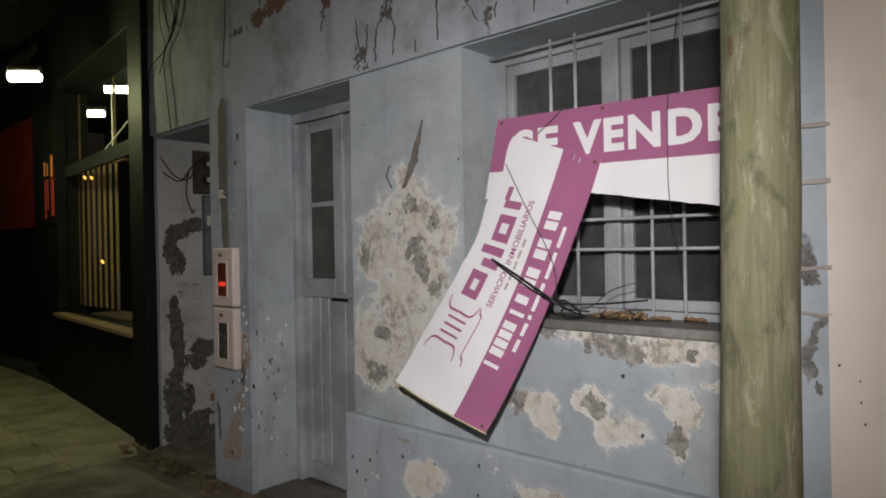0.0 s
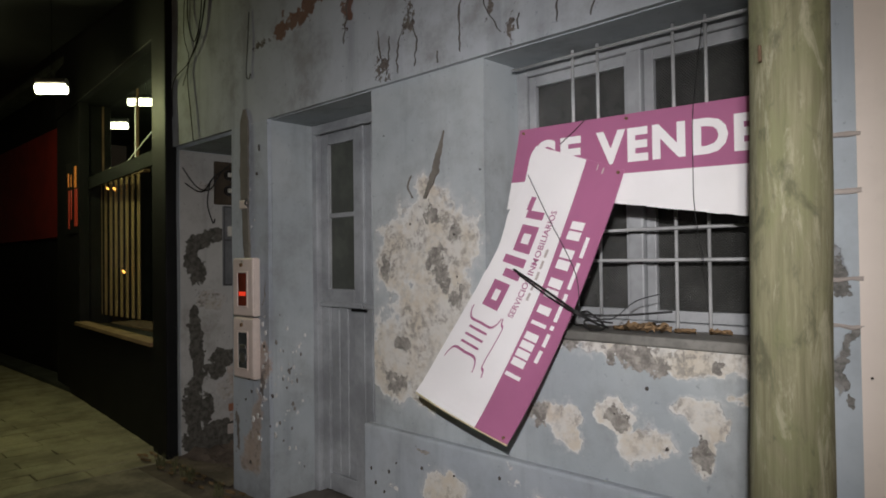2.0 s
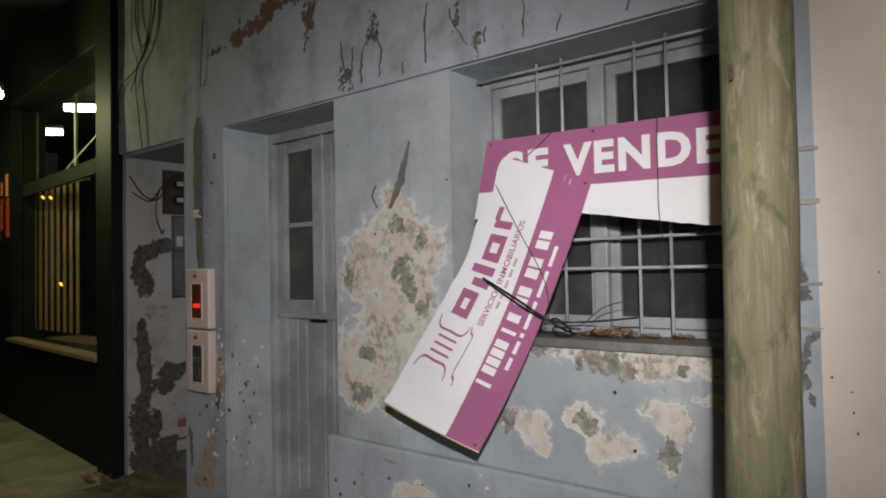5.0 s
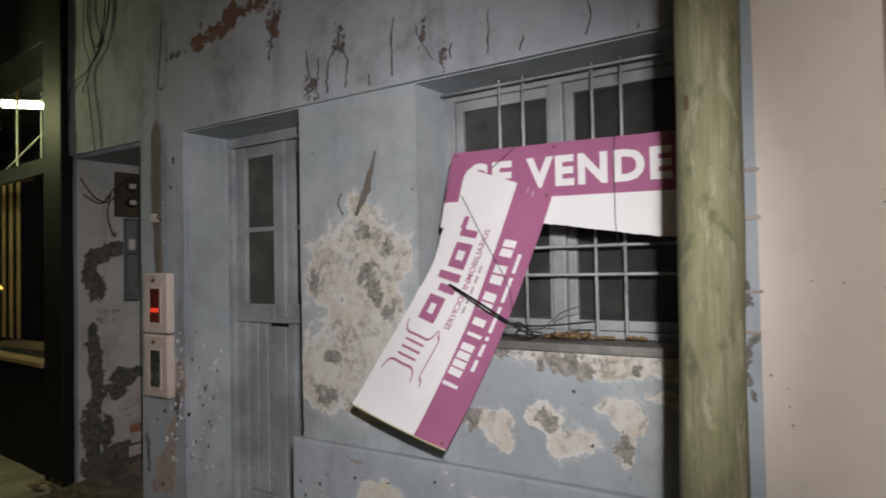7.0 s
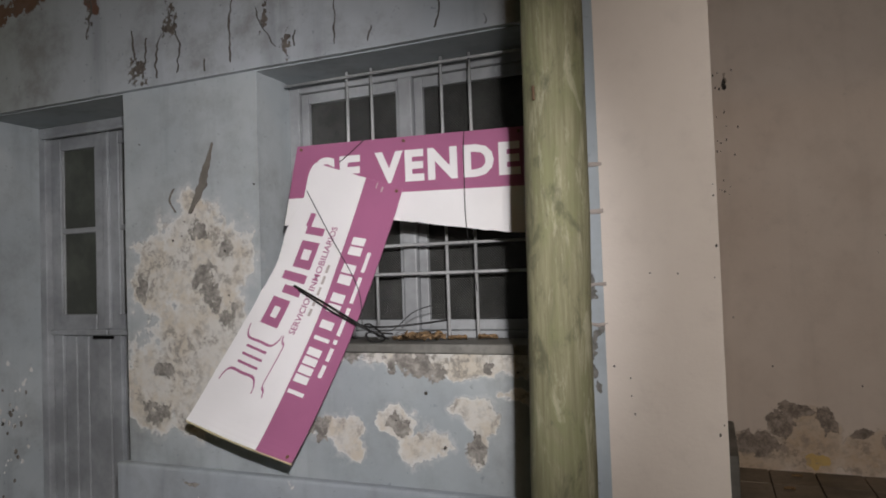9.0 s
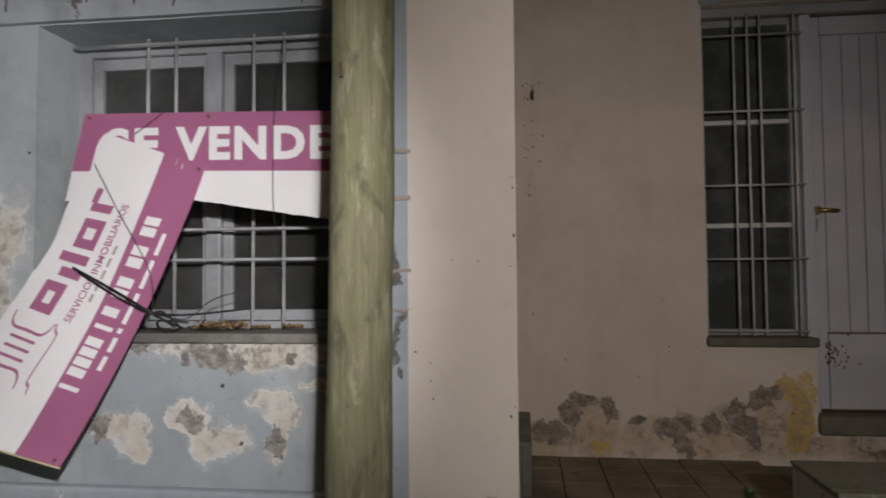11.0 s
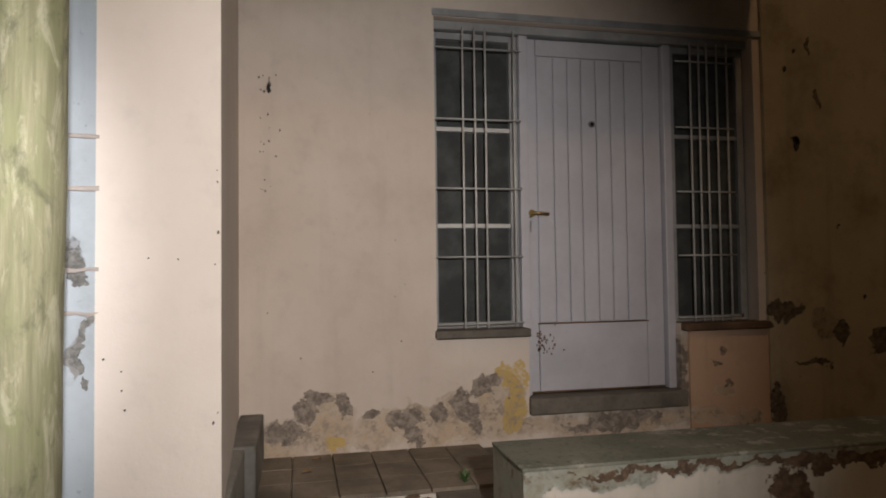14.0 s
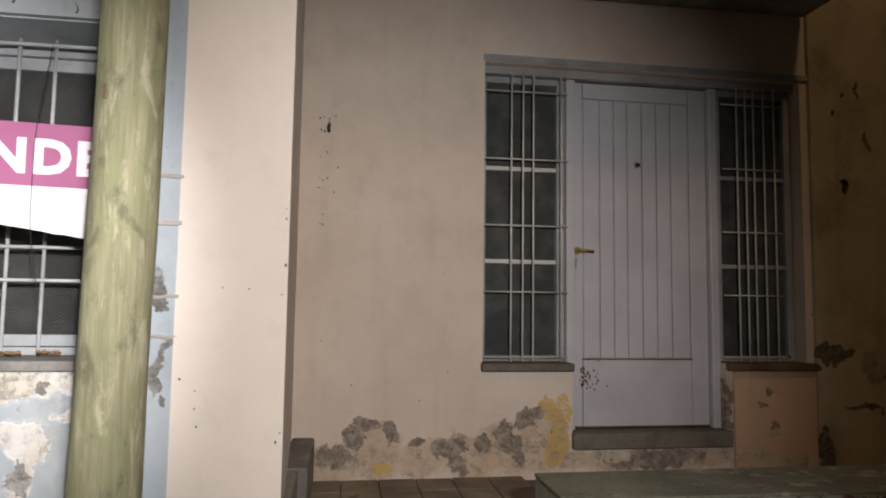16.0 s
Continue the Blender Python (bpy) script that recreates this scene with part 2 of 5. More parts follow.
cream_wall = painted_wall("cream_wall_paint", CREAM, CREAM2,
    [(0.15, 0.74, 0.20, 0.10), (0.38, 0.80, 0.15, 0.17), (0.62, 0.76, 0.18, 0.11), (0.85, 0.78, 0.20, 0.11), (1.08, 0.82, 0.20, 0.14), (1.30, 0.88, 0.16, 0.20), (1.9, 0.74, 0.6, 0.08), (2.41, 0.95, 0.06, 0.28), (2.7, 0.72, 0.25, 0.07)],
    [(0.14, 0.80, 0.11, 0.04), (0.25, 0.88, 0.06, 0.05), (0.34, 0.95, 0.09, 0.04), (0.46, 0.91, 0.04, 0.07), (0.61, 0.86, 0.05, 0.025), (0.76, 0.80, 0.09, 0.06), (0.80, 0.73, 0.05, 0.05), (0.95, 0.85, 0.05, 0.05), (1.10, 0.90, 0.07, 0.09), (1.22, 1.00, 0.08, 0.05), (1.15, 0.80, 0.04, 0.05), (1.95, 0.75, 0.30, 0.05), (2.40, 0.98, 0.035, 0.20),
     (0.07, 2.55, 0.012, 0.035)],
    primer=(0.60, 0.50, 0.40), under=(0.34, 0.285, 0.24), wobble=0.5, drips=0.16, scale=8.0, chips=-0.6, grime=0.09,
    older=((0.60, 0.43, 0.17), [(1.39, 1.02, 0.07, 0.10), (1.30, 1.06, 0.09, 0.035), (1.40, 0.86, 0.07, 0.12), (0.40, 0.72, 0.06, 0.03)]))
# darker, greener base than cream_wall, with its own grime and stains
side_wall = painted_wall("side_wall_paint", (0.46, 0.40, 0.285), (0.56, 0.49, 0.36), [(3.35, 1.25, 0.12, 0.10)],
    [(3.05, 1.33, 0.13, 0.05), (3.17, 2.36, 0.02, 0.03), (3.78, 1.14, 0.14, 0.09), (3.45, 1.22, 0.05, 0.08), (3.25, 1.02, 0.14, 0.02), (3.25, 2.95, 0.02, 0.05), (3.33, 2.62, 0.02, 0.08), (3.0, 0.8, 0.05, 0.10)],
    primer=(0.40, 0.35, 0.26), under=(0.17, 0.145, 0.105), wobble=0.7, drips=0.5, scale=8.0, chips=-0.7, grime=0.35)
# salmon base, more orange than cream_wall, with pale and dark spots
salmon_wall = painted_wall("salmon_panel_colour", (0.60, 0.40, 0.27), (0.66, 0.46, 0.33), [(2.55, 0.74, 0.14, 0.06), (2.8, 0.72, 0.12, 0.06), (2.66, 0.88, 0.06, 0.03)],
    [(2.65, 1.13, 0.03, 0.02), (2.60, 1.06, 0.04, 0.015), (2.7, 0.92, 0.03, 0.02)], primer=(0.58, 0.47, 0.36), under=(0.30, 0.23, 0.17), wobble=0.5, scale=9.0, chips=-0.5, grime=0.15)
riser_wall = painted_wall("riser_paint", (0.62, 0.57, 0.50), (0.68, 0.63, 0.56), [(1.15, 0.92, 0.30, 0.05), (2.2, 0.92, 0.8, 0.04), (0.95, 0.8, 0.05, 0.2)], [(1.5, 0.915, 0.45, 0.012), (2.3, 0.90, 0.5, 0.025), (1.95, 0.75, 0.10, 0.14), (3.4, 0.75, 0.9, 0.14), (0.7, 0.6, 0.12, 0.06), (0.1, 0.62, 0.08, 0.04)], primer=(0.36, 0.37, 0.32), under=(0.17, 0.115, 0.08), scale=9)
def cap_material():
    """Greenish cement with worn pale limewash left on it."""
    n = Nodes("mossy_cement")
    fine, big = n.noise(45, 7, 0.7), n.noise(3.0, 5, 0.6)
    col = n.mix(n.ramp(big, 0.3, 0.7), (0.15, 0.16, 0.12), (0.235, 0.235, 0.19))
    col = n.mix(n.math("MULTIPLY", n.ramp(n.noise(9, 9, 0.75), 0.52, 0.60), n.ramp(n.noise(1.7, 3, 0.5), 0.45, 0.62)), col, (0.40, 0.39, 0.33))
    col = n.mix(n.math("MULTIPLY", n.ramp(fine, 0.52, 0.66), 0.6), col, (0.07, 0.068, 0.05))
    return n.done(col, 0.85, n.bump(fine, 0.6, 0.006))


mossy_cement = cap_material()
concrete = plain("old_concrete", (0.21, 0.205, 0.185), 0.85, grain=45, vary=0.45, bump=0.5)
concrete_dark = plain("dark_concrete", (0.16, 0.145, 0.12), 0.85, grain=45, vary=0.45, bump=0.5)
dust = plain("bare_earth", (0.16, 0.13, 0.10), 0.95, grain=60, vary=0.5, bump=0.8)
asphalt = plain("asphalt", (0.05, 0.05, 0.05), 0.9, grain=150, vary=0.3, bump=0.6)
worn_slab = plain("worn_pavement_cement", (0.27, 0.24, 0.18), 0.9, grain=35, vary=0.55, bump=0.6)
paving = plain("paving_tile", (0.36, 0.33, 0.22), 0.75, grain=50, vary=0.4, bump=0.35)
landing_tile = plain("landing_tile", (0.20, 0.165, 0.125), 0.6, grain=40, vary=0.5, bump=0.3)
door_paint = plain("grey_blue_door_paint", (0.36, 0.38, 0.395), 0.55, grain=22, vary=0.30, bump=0.35)
steel_door_paint = plain("pale_grey_door_paint", (0.55, 0.55, 0.60), 0.42, grain=30, vary=0.10, bump=0.08)
frame_paint = plain("frame_paint", (0.37, 0.385, 0.395), 0.5, grain=26, vary=0.3, bump=0.25)
bar_paint = plain("bar_paint", (0.52, 0.53, 0.53), 0.5, grain=80, vary=0.4, bump=0.2)
white_bar = plain("white_bar_paint", (0.66, 0.66, 0.64), 0.45, grain=80, vary=0.2, bump=0.1)
black_paint = plain("black_shopfront_paint", (0.010, 0.010, 0.010), 0.6, grain=40, vary=0.3, bump=0.1, Specular_IOR_Level=0.12)
red_paint = plain("red_panel_paint", (0.19, 0.013, 0.009), 0.5, grain=40, vary=0.3)
beige_plastic = plain("beige_plastic", (0.66, 0.56, 0.50), 0.5, grain=60, vary=0.15, bump=0.05)
brass = plain("worn_brass", (0.45, 0.33, 0.14), 0.38, 0.9, vary=0.3)
steel = plain("dull_steel", (0.42, 0.42, 0.42), 0.42, 0.9, vary=0.3)
rust_wood = plain("old_brown_wood", (0.17, 0.10, 0.055), 0.8, grain=40, vary=0.5, bump=0.4)
porcelain = plain("porcelain", (0.6, 0.58, 0.52), 0.3, vary=0.2)
black_rubber = plain("black_cable", (0.012, 0.012, 0.012), 0.55, vary=0.2)
dry_leaf = plain("dry_leaf", (0.27, 0.175, 0.09), 0.85, grain=90, vary=0.7, bump=0.8)
dry_grass = plain("dry_grass", (0.13, 0.13, 0.06), 0.8, grain=60, vary=0.4)
green_leaf = plain("green_leaf", (0.05, 0.11, 0.03), 0.6, grain=60, vary=0.4)
curtain_cloth = plain("ochre_blind_cloth", (0.26, 0.165, 0.08), 0.85, grain=90, vary=0.25)
# near-black colour carries the darkness of the rooms behind openings and shop glass
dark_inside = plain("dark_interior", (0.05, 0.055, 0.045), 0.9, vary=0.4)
shutter_slat = plain("grey_roller_slat", (0.16, 0.17, 0.165), 0.6, vary=0.2)
sign_white = plain("sign_white_print", (0.86, 0.85, 0.85), 0.38, grain=12, vary=0.06, bump=0.02)
sign_purple = plain("sign_purple_print", (0.40, 0.14, 0.26), 0.36, grain=12, vary=0.10, bump=0.02)
sign_core = plain("sign_foam_core", (0.70, 0.62, 0.36), 0.8, vary=0.2)
mark_grey = plain("grey_mark", (0.5, 0.45, 0.42), 0.6)


def pole_material():
    """Grey-green weathered timber: long pale worn flakes, olive algae, dark damp blotches."""
    n = Nodes("weathered_pole_wood")
    fibre = n.noise(1.0, 8, 0.7, n.place((75, 75, 3.0)))
    flakes = n.noise(1.0, 8, 0.72, n.place((22, 22, 5.0)), 0.6)
    algae = n.noise(1.0, 6, 0.65, n.place((9, 9, 4.0), (3, 1, 0)), 0.4)
    damp = n.noise(1.0, 7, 0.7, n.place((13, 13, 5.5), (7, 0, 2)), 0.5)
    col = n.mix(n.ramp(fibre, 0.32, 0.70), (0.155, 0.15, 0.085), (0.255, 0.245, 0.15))
    col = n.mix(n.math("MULTIPLY", n.ramp(algae, 0.46, 0.64), 0.7), col, (0.18, 0.19, 0.095))
    col = n.mix(n.math("MULTIPLY", n.ramp(flakes, 0.52, 0.66), 0.65), col, (0.39, 0.375, 0.265))
    col = n.mix(n.math("MULTIPLY", n.ramp(damp, 0.50, 0.66), 0.75), col, (0.085, 0.085, 0.05))
    h = n.math("ADD", n.math("MULTIPLY", fibre, 0.5), n.math("MULTIPLY", flakes, 0.7))
    return n.done(col, 0.85, n.bump(h, 0.6, 0.006))


def glass_material(name, tint, rough, ribs=0.0):
    """Dark old glass: ribs > 0 gives it a pressed grid of small cushions."""
    n = Nodes(name)
    n.mat.surface_render_method = "DITHERED"
    normal = None
    dirt = n.noise(6, 6)
    if ribs:
        sx = n.math("SINE", n.math("MULTIPLY", n.math("ADD", n.sep("X"), 0.0), ribs))
        sz = n.math("SINE", n.math("MULTIPLY", n.sep("Z"), ribs))
        normal = n.bump(n.math("MULTIPLY", sx, sz), 0.7, 0.003)
    col = n.mix(n.ramp(dirt, 0.4, 0.75), tint, tuple(c * 1.8 for c in tint))
    return n.done(col, n.math("ADD", rough, n.math("MULTIPLY", dirt, 0.1)), normal, Specular_IOR_Level=0.5, Coat_Weight=0.3, Coat_Roughness=0.06)


def separate(self, axis):
    n = self.tree.nodes.new("ShaderNodeSeparateXYZ")
    self.put(n.inputs[0], self.geo.outputs["Position"])
    return n.outputs[axis]


Nodes.sep = separate
pole_wood = pole_material()
ribbed_glass = glass_material("ribbed_glass", (0.034, 0.035, 0.032), 0.18, 520)
door_glass = glass_material("dusty_door_glass", (0.055, 0.06, 0.048), 0.35)
dark_glass = glass_material("dark_window_glass", (0.055, 0.060, 0.060), 0.14)
clear = Nodes("shop_glass")
shop_glass = clear.done((0.9, 0.95, 0.9), 0.02, Transmission_Weight=1.0, IOR=1.02)


def glow(name, color, strength):
    n = Nodes(name)
    return n.done(color, 0.4, Emission_Color=color, Emission_Strength=strength)


lamp_glow = glow("lamp_tube_glow", (1.0, 0.98, 0.66), 14)
red_glow = glow("red_indicator", (0.9, 0.05, 0.02), 0.8)
sign_red = glow("red_sign_light", (0.5, 0.05, 0.02), 0.12)
sign_amber = glow("amber_sign_light", (0.8, 0.25, 0.03), 0.18)
ember = glow("amber_bulb", (1.0, 0.45, 0.08), 2.5)

# ---------------------------------------------------------------- building helpers
def box(bm, x0, x1, y0, y1, z0, z1):
    v = [bm.verts.new((x, y, z)) for z in (z0, z1) for y in (y0, y1) for x in (x0, x1)]
    for f in ((0, 2, 3, 1), (4, 5, 7, 6), (0, 1, 5, 4), (2, 6, 7, 3), (0, 4, 6, 2), (1, 3, 7, 5)):
        bm.faces.new([v[i] for i in f])
    return v


def block(x0, x1, y0, y1, z0, z1, bevel=0.0, segments=2):
    bm = bmesh.new()
    box(bm, x0, x1, y0, y1, z0, z1)
    if bevel:
        bmesh.ops.bevel(bm, geom=bm.edges[:], offset=bevel, segments=segments, affect="EDGES", profile=0.5)
    return bm


def mesh_object(name, bm, material, smooth=False):
    bmesh.ops.recalc_face_normals(bm, faces=bm.faces[:])
    data = bpy.data.meshes.new(name)
    bm.to_mesh(data)
    bm.free()
    data.materials.append(material)
    if smooth:
        data.polygons.foreach_set("use_smooth", [True] * len(data.polygons))
    return new(name, data)


def structure(name, bm, material, label, category="wall"):
    return tagged(mesh_object(name, bm, material), label, category, kind="structure")


def thing(name, label, category, at=(0, 0, 0), group=""):
    ob = new(name)
    ob.empty_display_size = 0.05
    ob.location = at
    return tagged(ob, label, category, group)


def part(name, bm, material, parent, label="", smooth=False):
    """One mesh under a thing or part; bm is in world coordinates."""
    ob = mesh_object(name, bm, material, smooth)
    ob.parent = parent
    top = parent
    shift = Vector((0, 0, 0))
    while top is not None:
        shift += top.location
        top = top.parent
    ob.data.transform(Matrix.Translation(-shift))
    return tagged(ob, label) if label else ob


def rod(path, r, sides=8, wobble=0.0):
    """A round rod or cable through the points of path."""
    bm = bmesh.new()
    rings = []
    pts = [Vector(p) for p in path]
    for i, p in enumerate(pts):
        d = (pts[min(i + 1, len(pts) - 1)] - pts[max(i - 1, 0)]).normalized()
        a = d.orthogonal().normalized() if i == 0 else (last - d * last.dot(d)).normalized()
        last = a
        b = d.cross(a)
        rr = r * (1 + wobble * (random.random() - 0.5))
        rings.append([bm.verts.new(p + (a * math.cos(k * math.tau / sides) + b * math.sin(k * math.tau / sides)) * rr) for k in range(sides)])
    for u, w in zip(rings, rings[1:]):
        for k in range(sides):
            bm.faces.new((u[k], u[(k + 1) % sides], w[(k + 1) % sides], w[k]))
    bm.faces.new(rings[0][::-1])
    bm.faces.new(rings[-1])
    return bm


def curve_path(keys, steps=8, jitter=0.0):
    """A smooth line through a few points."""
    pts = [Vector(k) for k in keys]
    out = []
    for i in range(len(pts) - 1):
        p0, p1, p2, p3 = pts[max(i - 1, 0)], pts[i], pts[i + 1], pts[min(i + 2, len(pts) - 1)]
        for s in range(steps):
            t = s / steps
            q = 0.5 * (2 * p1 + (p2 - p0) * t + (2 * p0 - 5 * p1 + 4 * p2 - p3) * t * t + (3 * p1 - p0 - 3 * p2 + p3) * t ** 3)
            out.append(q + Vector([random.uniform(-jitter, jitter) for _ in range(3)]))
    return out + [pts[-1]]


def wall_with_holes(x0, x1, y0, y1, z0, z1, holes, wave=0.0, step=0.25):
    """A thick wall along x with holes (x0, x1, z0, z1) right through it. wave: an uneven, hand-plastered face."""
    xs = sorted({x0, x1, *[h[0] for h in holes], *[h[1] for h in holes]})
    zs = sorted({z0, z1, *[h[2] for h in holes], *[h[3] for h in holes]})

    def finer(vals):
        out = []
        for a, b in zip(vals, vals[1:]):
            n = max(1, round((b - a) / step))
            out += [a + (b - a) * i / n for i in range(n)]
        return out + [vals[-1]]

    if wave:
        xs, zs = finer(xs), finer(zs)
    solid = {}
    for i in range(len(xs) - 1):
        for j in range(len(zs) - 1):
            cx, cz = (xs[i] + xs[i + 1]) / 2, (zs[j] + zs[j + 1]) / 2
            solid[i, j] = not any(h[0] < cx < h[1] and h[2] < cz < h[3] for h in holes)
    bm = bmesh.new()
    made = {}

    def v(i, j, back):
        if (i, j, back) not in made:
            dy = 0 if back else wave * (noise.noise((xs[i] * 1.7, zs[j] * 1.7, y0)) + 0.4 * noise.noise((xs[i] * 6, zs[j] * 6, y0)))
            dx = wave * 0.6 * noise.noise((zs[j] * 4, xs[i], 3)) if 0 < i < len(xs) - 1 else 0
            made[i, j, back] = bm.verts.new((xs[i] + dx, y1 if back else y0 + dy, zs[j]))
        return made[i, j, back]

    for (i, j), full in solid.items():
        if not full:
            continue
        bm.faces.new((v(i, j, 0), v(i + 1, j, 0), v(i + 1, j + 1, 0), v(i, j + 1, 0)))
        bm.faces.new((v(i, j, 1), v(i, j + 1, 1), v(i + 1, j + 1, 1), v(i + 1, j, 1)))
        if not solid.get((i - 1, j)):
            bm.faces.new((v(i, j, 0), v(i, j + 1, 0), v(i, j + 1, 1), v(i, j, 1)))
        if not solid.get((i + 1, j)):
            bm.faces.new((v(i + 1, j, 0), v(i + 1, j, 1), v(i + 1, j + 1, 1), v(i + 1, j + 1, 0)))
        if not solid.get((i, j - 1)):
            bm.faces.new((v(i, j, 0), v(i, j, 1), v(i + 1, j, 1), v(i + 1, j, 0)))
        if not solid.get((i, j + 1)):
            bm.faces.new((v(i, j + 1, 0), v(i + 1, j + 1, 0), v(i + 1, j + 1, 1), v(i, j + 1, 1)))
    return bm


G = 0.20  # level of the pavement

# ---------------------------------------------------------------- ground
bm = bmesh.new()
box(bm, -400, 400, -400, 400, G - 0.6, G - 0.13)
structure("ground", bm, asphalt, "dark asphalt street at night", "street")
bm = block(-14, 6, -1.6, 6.0, G - 0.2, G - 0.012)
structure("pavement", bm, dust, "earthy pavement bed in front of the houses", "pavement")
bm = block(-4.94, 6.0, -1.5, 1.9, G - 0.15, G, 0.012)
structure("pavement_slab", bm, worn_slab, "worn dusty cement pavement before the blue house", "pavement")

# ---------------------------------------------------------------- the blue house
bm = wall_with_holes(-4.93, -0.46, 2.2, 2.75, G - 0.1, 2.58,
                     [(-4.88, -4.02, G, 2.555), (-3.57, -2.59, G - 0.04, 2.575), (-1.82, -0.5, 1.39, 2.575)], wave=0.006)
structure("wall_blue_house", bm, blue_wall, "grey-blue plastered facade with flaking paint and bare render")
bm = wall_with_holes(-4.93, -0.46, 2.172, 2.75, 2.58, 5.2, [], wave=0.006)
structure("wall_blue_upper", bm, band_wall, "stained grey-blue upper wall with cracks above the door and window")
bm = wall_with_holes(-4.02, -3.57, 2.172, 2.2, G - 0.1, 2.58, [], wave=0.005)
structure("wall_pillar", bm, pillar_wall, "grey-blue plastered pillar with peeled stripes beside the door", "pillar")
bm = block(-2.62, -0.46, 2.145, 2.2, G - 0.1, 0.85, 0.012)
structure("plinth_blue", bm, plinth_wall, "low grey-blue plinth with a sloped top edge", "plinth")
bm = wall_with_holes(-0.46, -0.34, 1.955, 3.6, G - 0.1, 5.2, [], wave=0.004)
structure("wall_blue_corner", bm, corner_wall, "narrow blue edge strip with chipped paint")
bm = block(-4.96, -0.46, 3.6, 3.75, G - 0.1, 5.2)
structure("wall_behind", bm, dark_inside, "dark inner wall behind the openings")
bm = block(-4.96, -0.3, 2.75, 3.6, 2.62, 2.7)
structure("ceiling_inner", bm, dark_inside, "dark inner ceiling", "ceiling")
for k, x in enumerate((-4.96, -4.0, -2.57)):
    bm = block(x, x + (0.075 if k == 0 else 0.1), 2.75, 3.6, G - 0.1, 2.62)
    structure("wall_inner_%d" % (k + 1), bm, niche_wall, "rough inner side wall")
bm = block(-4.884, -4.878, 2.205, 2.75, G, 2.55)
structure("wall_niche", bm, niche_wall, "whitewashed brick reveal with the render fallen off")
bm = block(-3.62, -2.56, 2.22, 2.9, G - 0.1, G - 0.0)
structure("threshold", bm, concrete_dark, "worn stone threshold of the blue door", "threshold")

# ---------------------------------------------------------------- the cream house
bm = wall_with_holes(-0.34, 0.0, 1.95, 3.6, 0.905, 5.2, [], wave=0.004)
for v in bm.verts:
    if v.co.x > -0.02 and v.co.y > 3:
        v.co.x -= 0.085  # the return runs slightly off square
structure("pilaster", bm, pilaster_paint, "bright cream painted end pilaster", "pilaster")
bm = block(-0.36, 0.006, 1.93, 2.7, G - 0.1, 0.905, 0.01)
structure("pilaster_base", bm, concrete, "grey concrete base under the cream pilaster", "base")
bm = wall_with_holes(-0.10, 2.95, 3.4, 3.75, G - 0.1, 5.2, [(0.94, 2.9, 1.285, 2.99), (1.455, 2.38, 0.815, 1.285)], wave=0.005)
structure("wall_cream_house", bm, cream_wall, "cream plastered wall, flaking to bare render along its foot")
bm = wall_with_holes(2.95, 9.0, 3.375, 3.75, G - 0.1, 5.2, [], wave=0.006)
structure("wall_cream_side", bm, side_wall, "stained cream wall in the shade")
bm = wall_with_holes(2.425, 2.948, 3.384, 3.402, 0.662, 1.246, [], wave=0.003, step=0.1)
structure("wall_below_sill", bm, salmon_wall, "salmon-coloured plaster panel under the brown window sill")
# overhang added mostly out of view; its edge shades the upper wall from street_glow
bm = block(0.01, 2.93, 2.5, 3.38, 3.39, 3.54, 0.01)
structure("ceiling_porch", bm, concrete, "plain cement slab over the recessed porch", "ceiling")
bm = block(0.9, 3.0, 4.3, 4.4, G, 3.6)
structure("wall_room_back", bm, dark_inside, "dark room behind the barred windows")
bm = block(-0.06, 0.79, 2.73, 3.398, G - 0.1, 0.655)
structure("landing", bm, riser_wall, "peeling white front of the raised landing", "landing")
bm = block(0.79, 9.0, 2.352, 3.372, G - 0.1, 0.66)
structure("landing_side", bm, concrete_dark, "dark cement landing behind the low wall", "landing")
bm = wall_with_holes(0.935, 9.0, 2.0, 2.35, G - 0.1, 0.945, [], wave=0.008, step=0.12)
structure("wall_low", bm, riser_wall, "low street wall with a peeling whitewashed front and rusty stains")
bm = block(0.93, 9.0, 1.992, 2.352, 0.945, 0.958, 0.004)
structure("wall_low_top", bm, mossy_cement, "greenish grey cement cap of the low wall", "wall cap")
bm = block(-0.07, 0.045, 2.75, 3.397, 0.655, 0.90, 0.01)
structure("baseboard", bm, concrete, "dark damp cement skirting beside the landing", "skirting")
bm = block(1.45, 2.40, 3.36, 3.52, 0.815, 0.905, 0.008)
structure("door_step", bm, concrete_dark, "dark cement doorstep under the pale door", "doorstep")

# ---------------------------------------------------------------- blue house: old double door
def grooved_board(x0, x1, y0, y1, z0, z1):
    return block(x0, x1, y0, y1, z0, z1, 0.004, 1)


